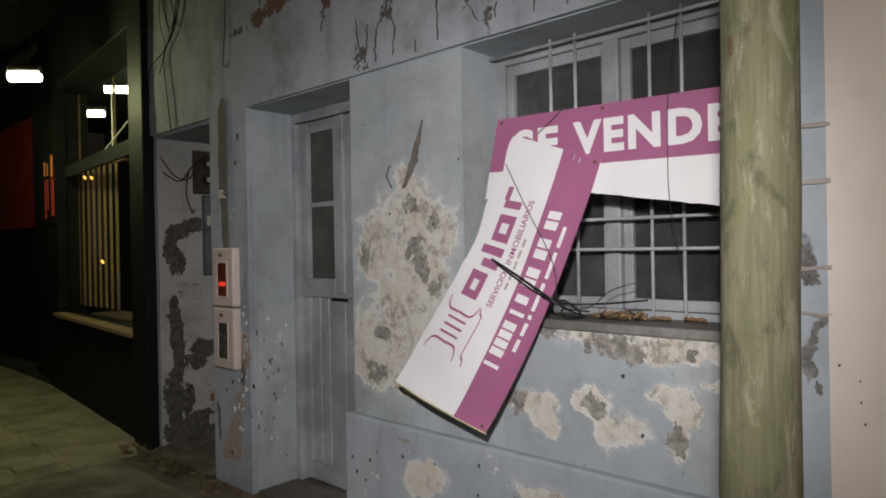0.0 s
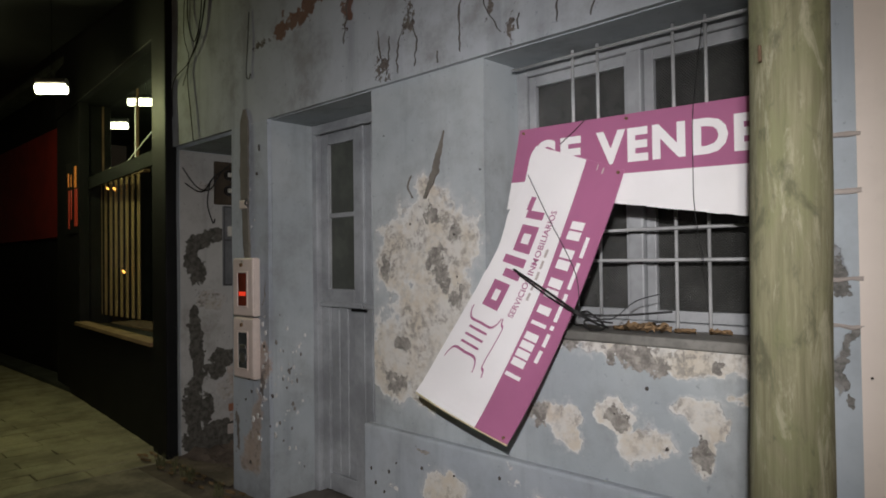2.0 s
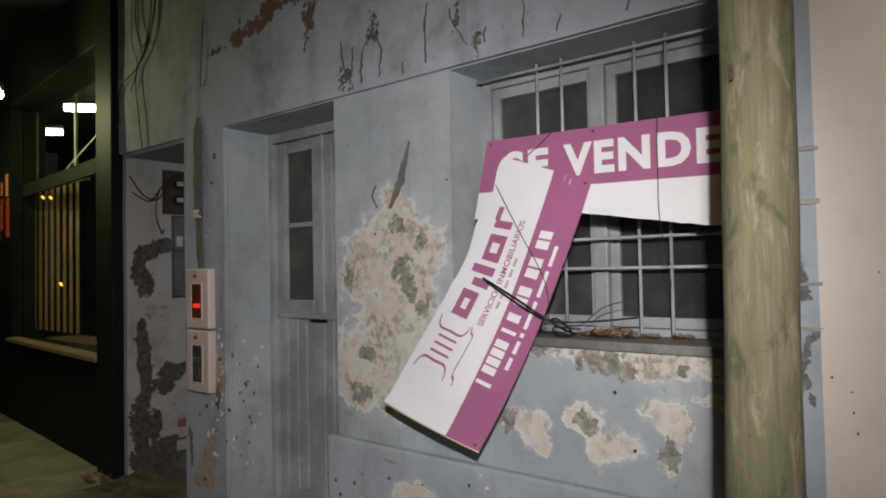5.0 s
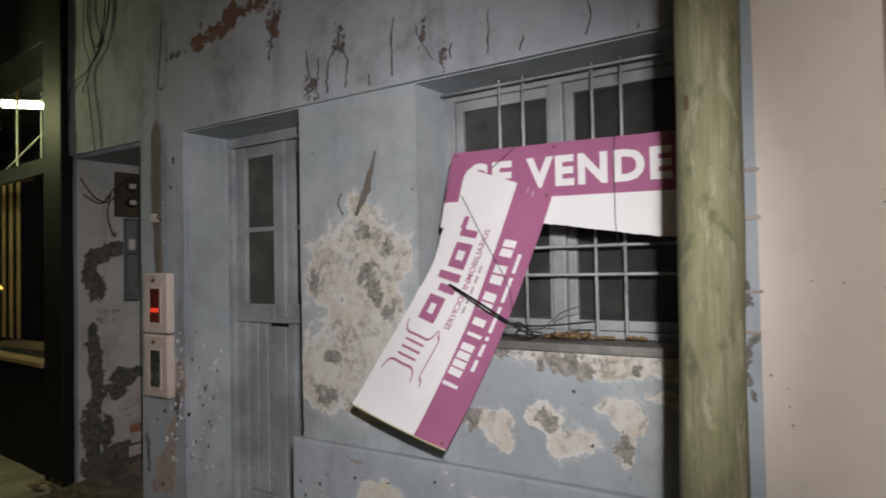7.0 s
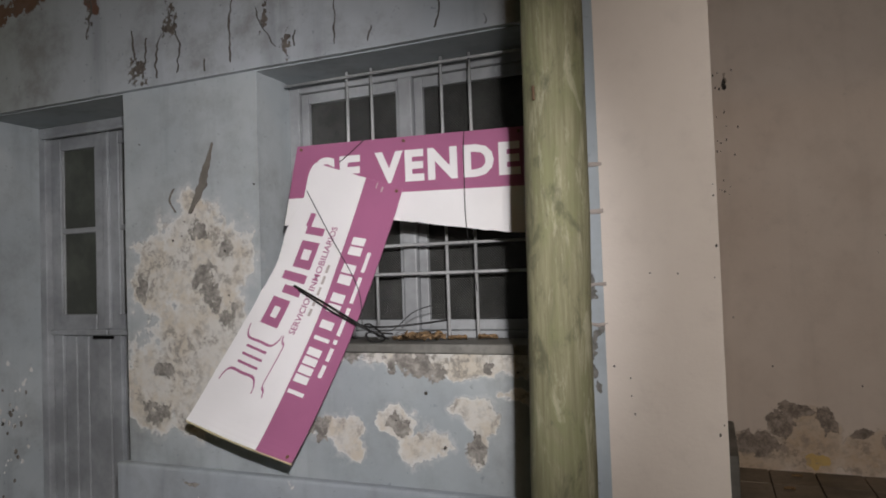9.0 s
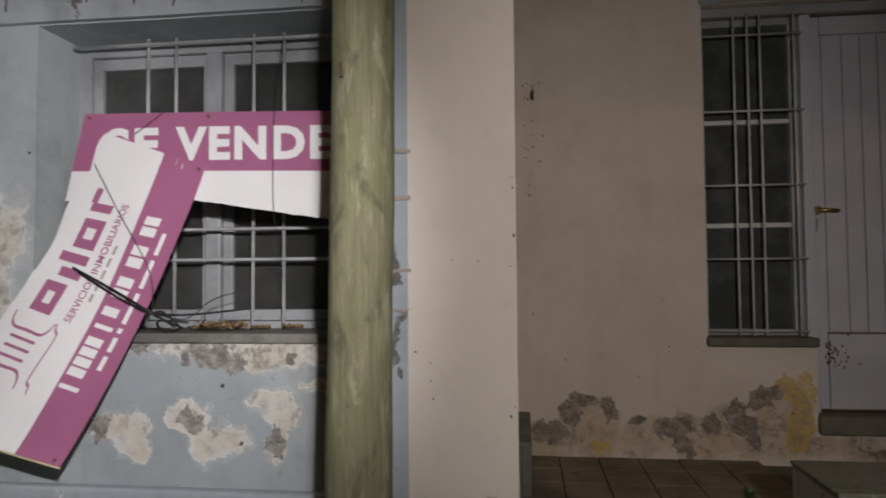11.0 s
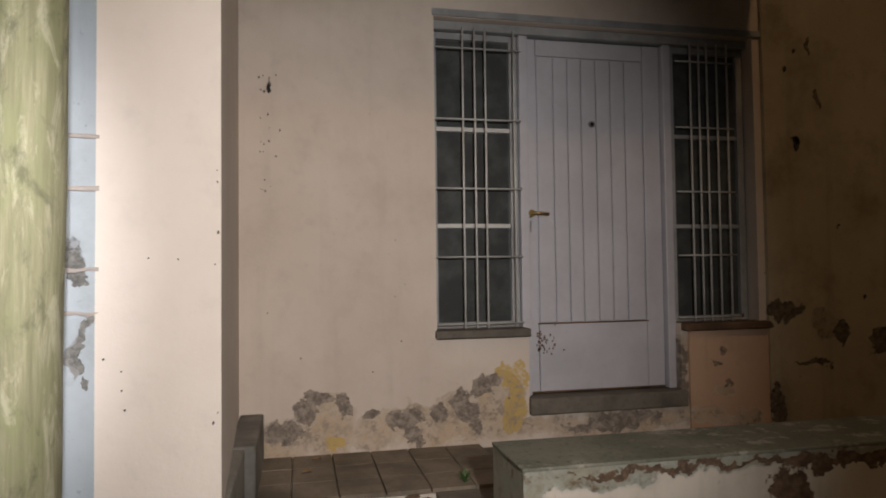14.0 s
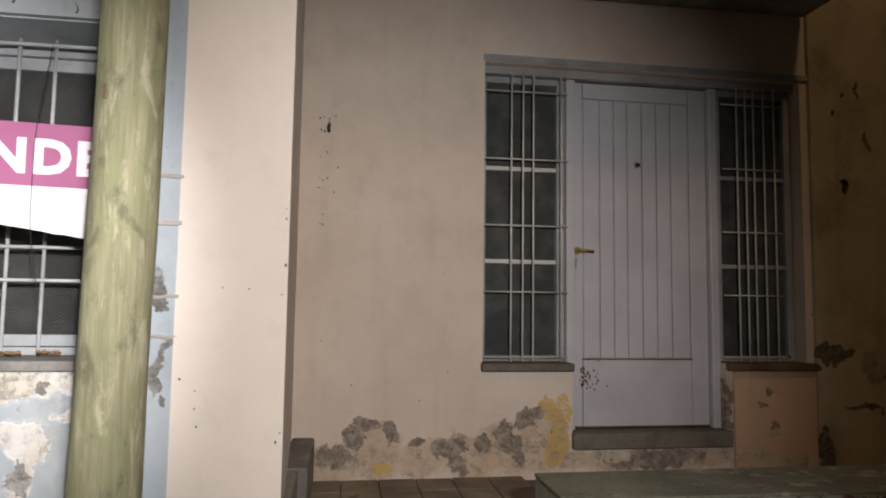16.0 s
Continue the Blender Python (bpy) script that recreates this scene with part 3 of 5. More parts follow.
def blue_door():
    d = thing("double_door", "old grey-blue wooden double door with glazed upper panels, shut", "door", (-3.08, 2.56, G))
    fr = part("door_frame", block(-3.57, -3.52, 2.50, 2.60, G, 2.575, 0.006), door_paint, d)
    part("frame_head", block(-3.52, -2.59, 2.50, 2.60, 2.525, 2.575, 0.006), door_paint, d)
    part("frame_moulding", block(-3.52, -2.59, 2.475, 2.50, 2.505, 2.53, 0.006), door_paint, fr)
    part("frame_side", block(-2.64, -2.59, 2.50, 2.60, G, 2.525, 0.006), door_paint, d)
    for x0, x1 in ((-3.515, -3.085), (-3.075, -2.645)):
        leaf = part("door_leaf", block(x0, x0 + 0.07, 2.535, 2.575, G + 0.02, 2.52, 0.004), door_paint, d)
        part("stile", block(x1 - 0.09, x1, 2.535, 2.575, G + 0.02, 2.52, 0.004), door_paint, leaf)
        part("top_rail", block(x0 + 0.07, x1 - 0.09, 2.537, 2.575, 2.44, 2.52, 0.004), door_paint, leaf)
        part("lock_rail", block(x0 + 0.07, x1 - 0.09, 2.53, 2.575, 1.40, 1.51, 0.006), door_paint, leaf)
        part("rail_ledge", block(x0, x1, 2.515, 2.535, 1.395, 1.425, 0.006), door_paint, leaf)
        part("glazing_bar", block(x0 + 0.07, x1 - 0.09, 2.541, 2.57, 1.965, 1.995, 0.004), frame_paint, leaf)
        for z0, z1 in ((1.51, 1.965), (1.995, 2.44)):
            part("pane", block(x0 + 0.068, x1 - 0.088, 2.556, 2.562, z0, z1), door_glass, leaf, "dusty greenish glass pane")
            for a, b, c, e in ((x0 + 0.07, x0 + 0.083, z0, z1), (x1 - 0.103, x1 - 0.09, z0, z1)):
                part("bead", block(a, b, 2.543, 2.556, c, e, 0.002), frame_paint, leaf)
        n = 3
        w = (x1 - x0 - 0.16) / n
        for k in range(n):
            part("plank", grooved_board(x0 + 0.07 + k * w + 0.003, x0 + 0.07 + (k + 1) * w - 0.003, 2.552, 2.572, G + 0.13, 1.40), door_paint, leaf)
        part("bottom_rail", block(x0 + 0.07, x1 - 0.09, 2.537, 2.575, G + 0.02, G + 0.13, 0.005), door_paint, leaf)
    part("meeting_strip", block(-3.10, -3.06, 2.515, 2.535, 1.43, 2.515, 0.006), door_paint, d)
    # solid black strip paints in the dark of the gap under the rail
    part("letter_slot", block(-3.20, -3.05, 2.525, 2.532, 1.375, 1.392), black_paint, d, "dark gap under the rail")


blue_door()


# ---------------------------------------------------------------- blue house: barred window
def blue_window():
    w = thing("window", "pale grey wooden window with ribbed dark glass", "window", (-1.15, 2.5, 1.40))
    for a in ((-1.82, -1.765, 2.44, 2.53, 1.40, 2.573), (-0.555, -0.50, 2.44, 2.53, 1.40, 2.573)):
        part("frame_side", block(*a, 0.005), frame_paint, w)
    part("frame_head", block(-1.765, -0.555, 2.44, 2.53, 2.525, 2.573, 0.005), frame_paint, w)
    part("frame_sill", block(-1.765, -0.555, 2.435, 2.53, 1.40, 1.43, 0.005), frame_paint, w)
    part("mullion", block(-1.255, -1.19, 2.43, 2.52, 1.43, 2.525, 0.006), frame_paint, w)
    for x0, x1 in ((-1.763, -1.257), (-1.188, -0.557)):
        sash = part("sash", block(x0, x0 + 0.04, 2.455, 2.5, 1.432, 2.523, 0.004), frame_paint, w)
        part("stile", block(x1 - 0.02, x1, 2.455, 2.5, 1.432, 2.523, 0.003), frame_paint, sash)
        part("rail", block(x0 + 0.04, x1 - 0.02, 2.455, 2.5, 2.475, 2.523, 0.004), frame_paint, sash)
        part("rail", block(x0 + 0.04, x1 - 0.02, 2.455, 2.5, 1.432, 1.475, 0.004), frame_paint, sash)
        part("pane", block(x0 + 0.038, x1 - 0.018, 2.476, 2.482, 1.47, 2.48), ribbed_glass, sash, "ribbed dark glass pane")


blue_window()
structure("window_sill_1", block(-1.86, -0.48, 2.185, 2.44, 1.365, 1.402, 0.008), concrete, "dusty cement window sill", "window sill")


def grille(name, label, xs, zs, y, x0, x1, z0, z1, r, mat):
    g = thing(name, label, "window grille", ((x0 + x1) / 2, y, z0))
    for x in xs:
        part("upright_bar", rod([(x, y, z0), (x, y + 0.001, (z0 + z1) / 2), (x, y, z1)], r), mat, g, smooth=True)
    for z in zs:
        part("cross_bar", rod([(x0, y - r * 1.6, z), ((x0 + x1) / 2, y - r * 1.7, z), (x1, y - r * 1.6, z)], r * 0.95), mat, g, smooth=True)
    return g


grille("window_grille", "grey painted iron bars in front of the ribbed window", (-1.475, -1.355, -1.03, -0.905, -0.585), (2.545, 1.794, 1.674), 2.38, -1.79, -0.505, 1.40, 2.57, 0.007, bar_paint)


# ---------------------------------------------------------------- the torn sign
def text_mesh(body, size, spread=1.0, bold=0.02):
    data = bpy.data.curves.new("lettering", "FONT")
    data.body, data.size, data.space_character, data.offset = body, size, spread, bold * size
    data.align_x, data.align_y, data.resolution_u = "LEFT", "BOTTOM_BASELINE", 3
    ob = bpy.data.objects.new("lettering", data)
    scene.collection.objects.link(ob)
    bpy.context.view_layer.update()
    mesh = bpy.data.meshes.new_from_object(ob.evaluated_get(bpy.context.evaluated_depsgraph_get()))
    bm = bmesh.new()
    bm.from_mesh(mesh)
    bpy.data.objects.remove(ob)
    bpy.data.meshes.remove(mesh)
    bpy.data.curves.remove(data)
    return bm


def fit_box(bm, x0, x1, y0, y1):
    """Stretch flat lettering to a rectangle in its own plane."""
    xs, ys = [v.co.x for v in bm.verts], [v.co.y for v in bm.verts]
    for v in bm.verts:
        v.co.x = x0 + (v.co.x - min(xs)) / (max(xs) - min(xs)) * (x1 - x0)
        v.co.y = y0 + (v.co.y - min(ys)) / (max(ys) - min(ys)) * (y1 - y0)


def sheet(surface, rows, cols, thick, edge_u=lambda v: (0, 1), edge_v=lambda u: (0, 1)):
    """A thin bent board: surface(u, v) is its front, thick its depth. edge_u, edge_v: its ragged outline."""
    bm = bmesh.new()
    front, back = [], []
    for j in range(rows + 1):
        fr, bk = [], []
        for i in range(cols + 1):
            u, v = i / cols, j / rows
            a, b = edge_u(v)
            c, e = edge_v(u)
            p = Vector(surface(a + (b - a) * u, c + (e - c) * v))
            fr.append(bm.verts.new(p))
            bk.append(bm.verts.new(p + Vector((0, thick, 0))))
        front.append(fr), back.append(bk)
    for j in range(rows):
        for i in range(cols):
            bm.faces.new((front[j][i], front[j + 1][i], front[j + 1][i + 1], front[j][i + 1]))
            bm.faces.new((back[j][i], back[j][i + 1], back[j + 1][i + 1], back[j + 1][i]))
    ring = [(0, i) for i in range(cols)] + [(j, cols) for j in range(rows)] + [(rows, i) for i in range(cols, 0, -1)] + [(j, 0) for j in range(rows, 0, -1)]
    for k, (j, i) in enumerate(ring):
        j2, i2 = ring[(k + 1) % len(ring)]
        bm.faces.new((front[j][i], front[j2][i2], back[j2][i2], back[j][i]))
    return bm


def for_sale_sign():
    s = thing("for_sale_sign", "torn purple and white for-sale board wired to the window bars", "sign", (-1.1, 2.17, 1.9))
    # upper strip: u runs along the board, v down it
    def strip(u, v):
        x = -1.60 + 1.22 * u - 0.075 * v * (1 - u)
        z = 2.219 - 0.032 * u - v * (0.325 - 0.01 * u)
        return (x, 2.172 - 0.01 * math.sin(u * 3), z)

    purple = part("purple_band", sheet(strip, 6, 24, 0.006, edge_v=lambda u: (0, 0.66 + 0.02 * u)), sign_purple, s)
    tear = lambda u: 1.0 + 0.20 * max(0, min(1, (u - 0.40) / 0.35)) + 0.012 * noise.noise((u * 30, 1, 2)) + (0.05 * (u - 0.75) / 0.25 if u > 0.75 else 0)
    part("white_band", sheet(strip, 6, 48, 0.006, edge_v=lambda u: (0.66 + 0.02 * u, tear(u))), sign_white, s)
    for body, u0, u1 in (("SE", 0.093, 0.262), ("VENDE", 0.314, 0.786)):
        bm = text_mesh(body, 1.0, 1.16, 0.045)
        fit_box(bm, u0, u1, 0.0, 1.0)
        for v in bm.verts:
            u = v.co.x
            down = 0.555 - 0.01 * u - v.co.y * 0.385
            v.co = Vector(strip(u, down)) + Vector((0.075 * (down - 0.36) * (1 - u), -0.0025, 0))
        part("lettering", bm, sign_white, purple, "white capital letters")
    for u, w in ((0.02, 0.05), (0.405, 0.05), (0.78, 0.05)):
        p = strip(u, w)
        part("screw", rod([(p[0], p[1] - 0.006, p[2]), (p[0], p[1] + 0.004, p[2])], 0.006, 10), rust_wood, s)

    # the piece that has broken off and hangs askew: u across it, v down it
    left = [(-1.516, 2.144), (-1.628, 1.899), (-1.744, 1.626), (-1.89, 1.372), (-2.04, 1.112)]
    right = [(-1.119, 2.004), (-1.185, 1.808), (-1.306, 1.489), (-1.42, 1.216), (-1.534, 0.973)]

    def along(keys, v):
        t = min(max(v, 0), 1) * (len(keys) - 1)
        i = min(int(t), len(keys) - 2)
        t -= i
        p = [Vector((*keys[min(max(k, 0), len(keys) - 1)], 0)) for k in (i - 1, i, i + 1, i + 2)]
        return 0.5 * (2 * p[1] + (p[2] - p[0]) * t + (2 * p[0] - 5 * p[1] + 4 * p[2] - p[3]) * t * t + (3 * p[1] - p[0] - 3 * p[2] + p[3]) * t ** 3)

    def piece(u, v):
        q = along(left, v).lerp(along(right, v), u)
        return (q.x, 2.158 - 0.185 * v ** 1.6 - 0.015 * math.sin(math.pi * u) * v, q.y)

    split = lambda v: 0.605 + 0.09 * v
    ragged = lambda v: (0.045 * noise.noise((v * 9, 4, 1)) * (1 if v < 0.55 else 0.1) + 0.02 * (v < 0.5), split(v))
    top = lambda u: (0.006 * noise.noise((u * 14, 7, 1)), 1)
    white = part("hanging_white", sheet(piece, 40, 14, 0.006, ragged, top), sign_white, s)
    plum = part("hanging_purple", sheet(piece, 40, 8, 0.006, lambda v: (split(v), 1)), sign_purple, s)
    part("core_edge", sheet(lambda u, v: tuple(Vector(piece(u, 1)) + Vector((0, 0.001, -0.004 - 0.004 * v))), 1, 12, 0.005), sign_core, s, "yellowed foam edge")

    def lay(bm, u0, u1, v0, v1, owner, mat, name, label=""):
        """Lay flat lettering on the hanging piece, reading up along it."""
        fit_box(bm, 0, 1, 0, 1)
        for v in bm.verts:
            x, y = v.co.x, v.co.y
            v.co = Vector(piece(u1 - (u1 - u0) * y, v1 + (v0 - v1) * x)) + Vector((0, -0.003, 0))
        return part(name, bm, mat, owner, label)

    lay(text_mesh("SERVICIOS INMOBILIARIOS", 1, 1.0, 0.012), 0.455, 0.515, 0.235, 0.600, white, sign_purple, "small_lettering", "small purple capital letters")

    def bar(u0, u1, v0, v1, owner, mat, name="bar_mark", label=""):
        bm = bmesh.new()
        n = 6
        grid = [[bm.verts.new((i / n, j, 0)) for i in range(n + 1)] for j in (0, 1)]
        for i in range(n):
            bm.faces.new((grid[0][i], grid[0][i + 1], grid[1][i + 1], grid[1][i]))
        return lay(bm, u0, u1, v0, v1, owner, mat, name, label)

    def hollow(u0, u1, v0, v1, w, h):
        """A plain upright frame, w thick along the board and h across it."""
        bar(u0, u1, v1 - w, v1, white, sign_purple, "mark_block", "plain purple block")
        bar(u0, u1, v0, v0 + w, white, sign_purple, "mark_block", "plain purple block")
        bar(u0, u0 + h, v0 + w, v1 - w, white, sign_purple, "mark_block", "plain purple block")
        bar(u1 - h, u1, v0 + w, v1 - w, white, sign_purple, "mark_block", "plain purple block")

    # the firm's mark: plain frames and bars of its size, in the board's purple
    hollow(0.15, 0.335, 0.50, 0.60, 0.030, 0.06)
    for u0, u1, v0, v1 in ((0.21, 0.395, 0.452, 0.480), (0.15, 0.395, 0.408, 0.436), (0.21, 0.395, 0.248, 0.276), (0.19, 0.245, 0.200, 0.248)):
        bar(u0, u1, v0, v1, white, sign_purple, "mark_block", "plain purple block")
    hollow(0.21, 0.395, 0.300, 0.390, 0.028, 0.05)

    def ribbon(keys, w, name):
        """A thin printed line through points (u, v) of the board."""
        pts = curve_path([(u, v, 0) for u, v in keys], 7)
        bm = bmesh.new()
        pairs = []
        for i, p in enumerate(pts):
            d = (pts[min(i + 1, len(pts) - 1)] - pts[max(i - 1, 0)]).normalized()
            side = Vector((-d.y, d.x, 0)) * w
            pairs.append([bm.verts.new(Vector(piece(q.x, q.y)) + Vector((0, -0.003, 0))) for q in (p - side, p + side)])
        for a, b in zip(pairs, pairs[1:]):
            bm.faces.new((a[0], a[1], b[1], b[0]))
        return part(name, bm, sign_purple, white)

    # column emblem: two outer lines that curl outwards, three flutes and a foot line
    for k in range(3):
        v = 0.690 + 0.030 * k
        ribbon([(0.15, v), (0.25, v), (0.36, v)], 0.0045, "emblem_line")
    for v, out in ((0.662, -1), (0.780, 1)):
        ribbon([(0.075, v + out * 0.045), (0.085, v + out * 0.022), (0.13, v), (0.25, v), (0.36, v), (0.405, v + out * 0.022), (0.415, v + out * 0.045)], 0.0045, "emblem_line")
    ribbon([(0.43, 0.615), (0.445, 0.635), (0.475, 0.650), (0.475, 0.72), (0.475, 0.790), (0.505, 0.805), (0.52, 0.825)], 0.0045, "emblem_line")
    for k in range(5):
        bar(0.55, 0.575, 0.36 + 0.035 * k, 0.385 + 0.035 * k, white, mark_grey, "small_bar")
    # unreadable number and address lines: plain bars
    v = 0.258
    for k, n in enumerate((2, 2, 2, 1, 1, 4, 1)):
        for i in range(n):
            w = 0.0265 if k not in (4, 6) else 0.013
            bar(0.695, 0.82 + (0.02 if k in (4, 6) else 0), v, v + w, plum, sign_white, "number_bar", "white block on purple")
            v += w + 0.006
        v += 0.022
    v = 0.30
    for n in (4, 5, 6, 1, 3, 3):
        bar(0.875, 0.91, v, v + n * 0.015, plum, sign_white, "line_bar", "thin white bar on purple")
        v += n * 0.015 + 0.014
    bar(0.80, 0.815, 0.028, 0.06, plum, mark_grey, "small_bar")
    bar(0.74, 0.75, 0.01, 0.05, plum, mark_grey, "small_bar")
    for u, w in ((0.955, 0.03), (0.95, 0.975)):
        p = piece(u, w)
        part("screw", rod([(p[0], p[1] - 0.006, p[2]), (p[0], p[1] + 0.004, p[2])], 0.006, 10), rust_wood, s)
    return strip, piece


strip, piece = for_sale_sign()


# wires that hold the broken board
def cable(name, label, keys, r, mat=None, group="", jitter=0.0):
    bm = rod(curve_path(keys, 8, jitter), r, 6)
    ob = mesh_object(name, bm, mat or black_rubber, True)
    return tagged(ob, label, "cable", group)


knot = Vector((-1.272, 2.085, 1.480))
start = Vector((-1.576, 2.085, 1.644))
cable("tie_cable", "black cable tied across the hanging board to the bars", [start, start.lerp(knot, 0.5) + Vector((0, -0.004, 0.004)), knot, (-1.26, 2.20, 1.43)], 0.0045)
cable("tie_cable", "black cable tied across the hanging board to the bars", [start + Vector((0.02, 0, -0.018)), start.lerp(knot, 0.6) + Vector((0, -0.004, -0.012)), knot + Vector((0.01, 0, -0.01)), (-1.22, 2.2, 1.42)], 0.0035)
cable("tie_cable", "loose end of black cable on the sill", [knot, (-1.22, 2.16, 1.47), (-1.12, 2.20, 1.475), (-0.98, 2.23, 1.49)], 0.004)
cable("tie_cable", "loose end of black cable on the sill", [knot, (-1.2, 2.18, 1.455), (-1.13, 2.24, 1.52), (-1.04, 2.26, 1.55)], 0.002)
cable("tie_cable", "tangle of black cable at the bars", [knot, (-1.27, 2.15, 1.48), (-1.24, 2.21, 1.42), (-1.3, 2.2, 1.41), (-1.28, 2.14, 1.45), (-1.2, 2.2, 1.44)], 0.004)
cable("thin_wire", "thin wire across the torn board", [Vector(piece(0.06, 0.13)) + Vector((0, -0.006, 0)), Vector(piece(0.45, 0.26)) + Vector((0, -0.008, 0)), Vector(piece(0.9, 0.40)) + Vector((0, -0.008, 0)), knot], 0.0018)
cable("thin_wire", "short dark wire over the purple band", [Vector(strip(0.268, -0.02)) + Vector((0, -0.008, 0)), Vector(strip(0.225, 0.12)) + Vector((0, -0.008, 0)), Vector(strip(0.18, 0.25)) + Vector((0, -0.008, 0))], 0.0018)
cable("thin_wire", "thin wire hanging over the white band", [(-0.86, 2.245, 2.5), (-0.855, 2.15, 2.2), (-0.86, 2.15, 2.0), (-0.86, 2.16, 1.83), (-0.86, 2.25, 1.6)], 0.0016)


# ---------------------------------------------------------------- timber street pole
def timber_pole():
    bm = bmesh.new()
    rings = []
    n, m = 40, 90
    for j in range(m + 1):
        z = G - 0.3 + j * (7.0 + 0.3) / m
        f = (z - 1.7)
        cx, cy = -0.418 + 0.012 * f, 1.66
        r = 0.087 - 0.002 * f
        ring = []
        for i in range(n):
            a = math.tau * i / n
            dr = 0.007 * noise.noise((math.cos(a) * 1.6, math.sin(a) * 1.6, z * 2.2)) + 0.0022 * noise.noise((math.cos(a) * 9, math.sin(a) * 9, z * 0.8))
            crack = -0.007 if abs((a - 4.9 - 0.04 * math.sin(z * 2)) % math.tau) < 0.08 and z > 1.75 else 0
            ring.append(bm.verts.new((cx + (r + dr + crack) * math.cos(a), cy + (r + dr + crack) * math.sin(a), z)))
        rings.append(ring)
    for p, q in zip(rings, rings[1:]):
        for i in range(n):
            bm.faces.new((p[i], p[(i + 1) % n], q[(i + 1) % n], q[i]))
    bm.faces.new(rings[-1])
    pole = thing("utility_pole", "weathered greenish timber pole standing on the pavement", "pole", (-0.41, 1.66, G))
    part("trunk", bm, pole_wood, pole, smooth=True)
    part("knot", block(-0.452, -0.444, 1.572, 1.58, 2.13, 2.17, 0.003), rust_wood, pole, "dark knot hole")


timber_pole()


# ---------------------------------------------------------------- meter boxes, fuse board
def meter_box(z0, z1, lit):
    m = thing("meter_box", "beige plastic electricity meter box with " + ("a red glowing window" if lit else "a dark dial window"), "meter box", (-3.79, 2.172, z0), "meter boxes on the pillar")
    y = 2.118
    part("body", block(-3.918, -3.662, y, 2.172, z0, z1, 0.012, 3), beige_plastic, m)
    for a in ((-3.855, -3.725, z0 + 0.055, z0 + 0.065), (-3.855, -3.725, z1 - 0.095, z1 - 0.085)):
        part("window_rim", block(a[0], a[1], y - 0.006, y, a[2], a[3], 0.002), beige_plastic, m)
    for a in ((-3.855, -3.845), (-3.735, -3.725)):
        part("window_rim", block(a[0], a[1], y - 0.006, y, z0 + 0.065, z1 - 0.095, 0.002), beige_plastic, m)
    part("window", block(-3.845, -3.735, y - 0.002, y + 0.001, z0 + 0.065, z1 - 0.095), red_lit_glass if lit else dark_glass, m, "dark inspection window")
    if lit:
        part("indicator", block(-3.83, -3.75, y - 0.004, y - 0.0025, z0 + 0.13, z0 + 0.155, 0.001), red_glow, m, "red glowing figures")
    else:
        part("dial", rod([(-3.79, y - 0.006, z0 + 0.13), (-3.79, y - 0.001, z0 + 0.13)], 0.035, 20), steel, m, "grey round dial")
        part("counter", block(-3.825, -3.755, y - 0.005, y - 0.002, z0 + 0.19, z0 + 0.215, 0.001), steel, m)
    part("bolt", rod([(-3.80, y - 0.012, z1 - 0.045), (-3.80, y, z1 - 0.045)], 0.012, 10), rust_wood, m, "dark seal bolt")
    part("bolt", rod([(-3.795, y - 0.006, z1 - 0.02), (-3.795, y, z1 - 0.02)], 0.006, 8), steel, m)


# red light inside the meter window put into its pane colour
red_lit_glass = plain("red_lit_window", (0.16, 0.035, 0.02), 0.2, vary=0.4)
meter_box(1.345, 1.715, True)
meter_box(0.95, 1.335, False)


fuse_wood = plain("dark_fuse_board", (0.075, 0.055, 0.035), 0.8, grain=40, vary=0.5, bump=0.3)
fuse_black = plain("black_fuse_base", (0.02, 0.018, 0.016), 0.5)


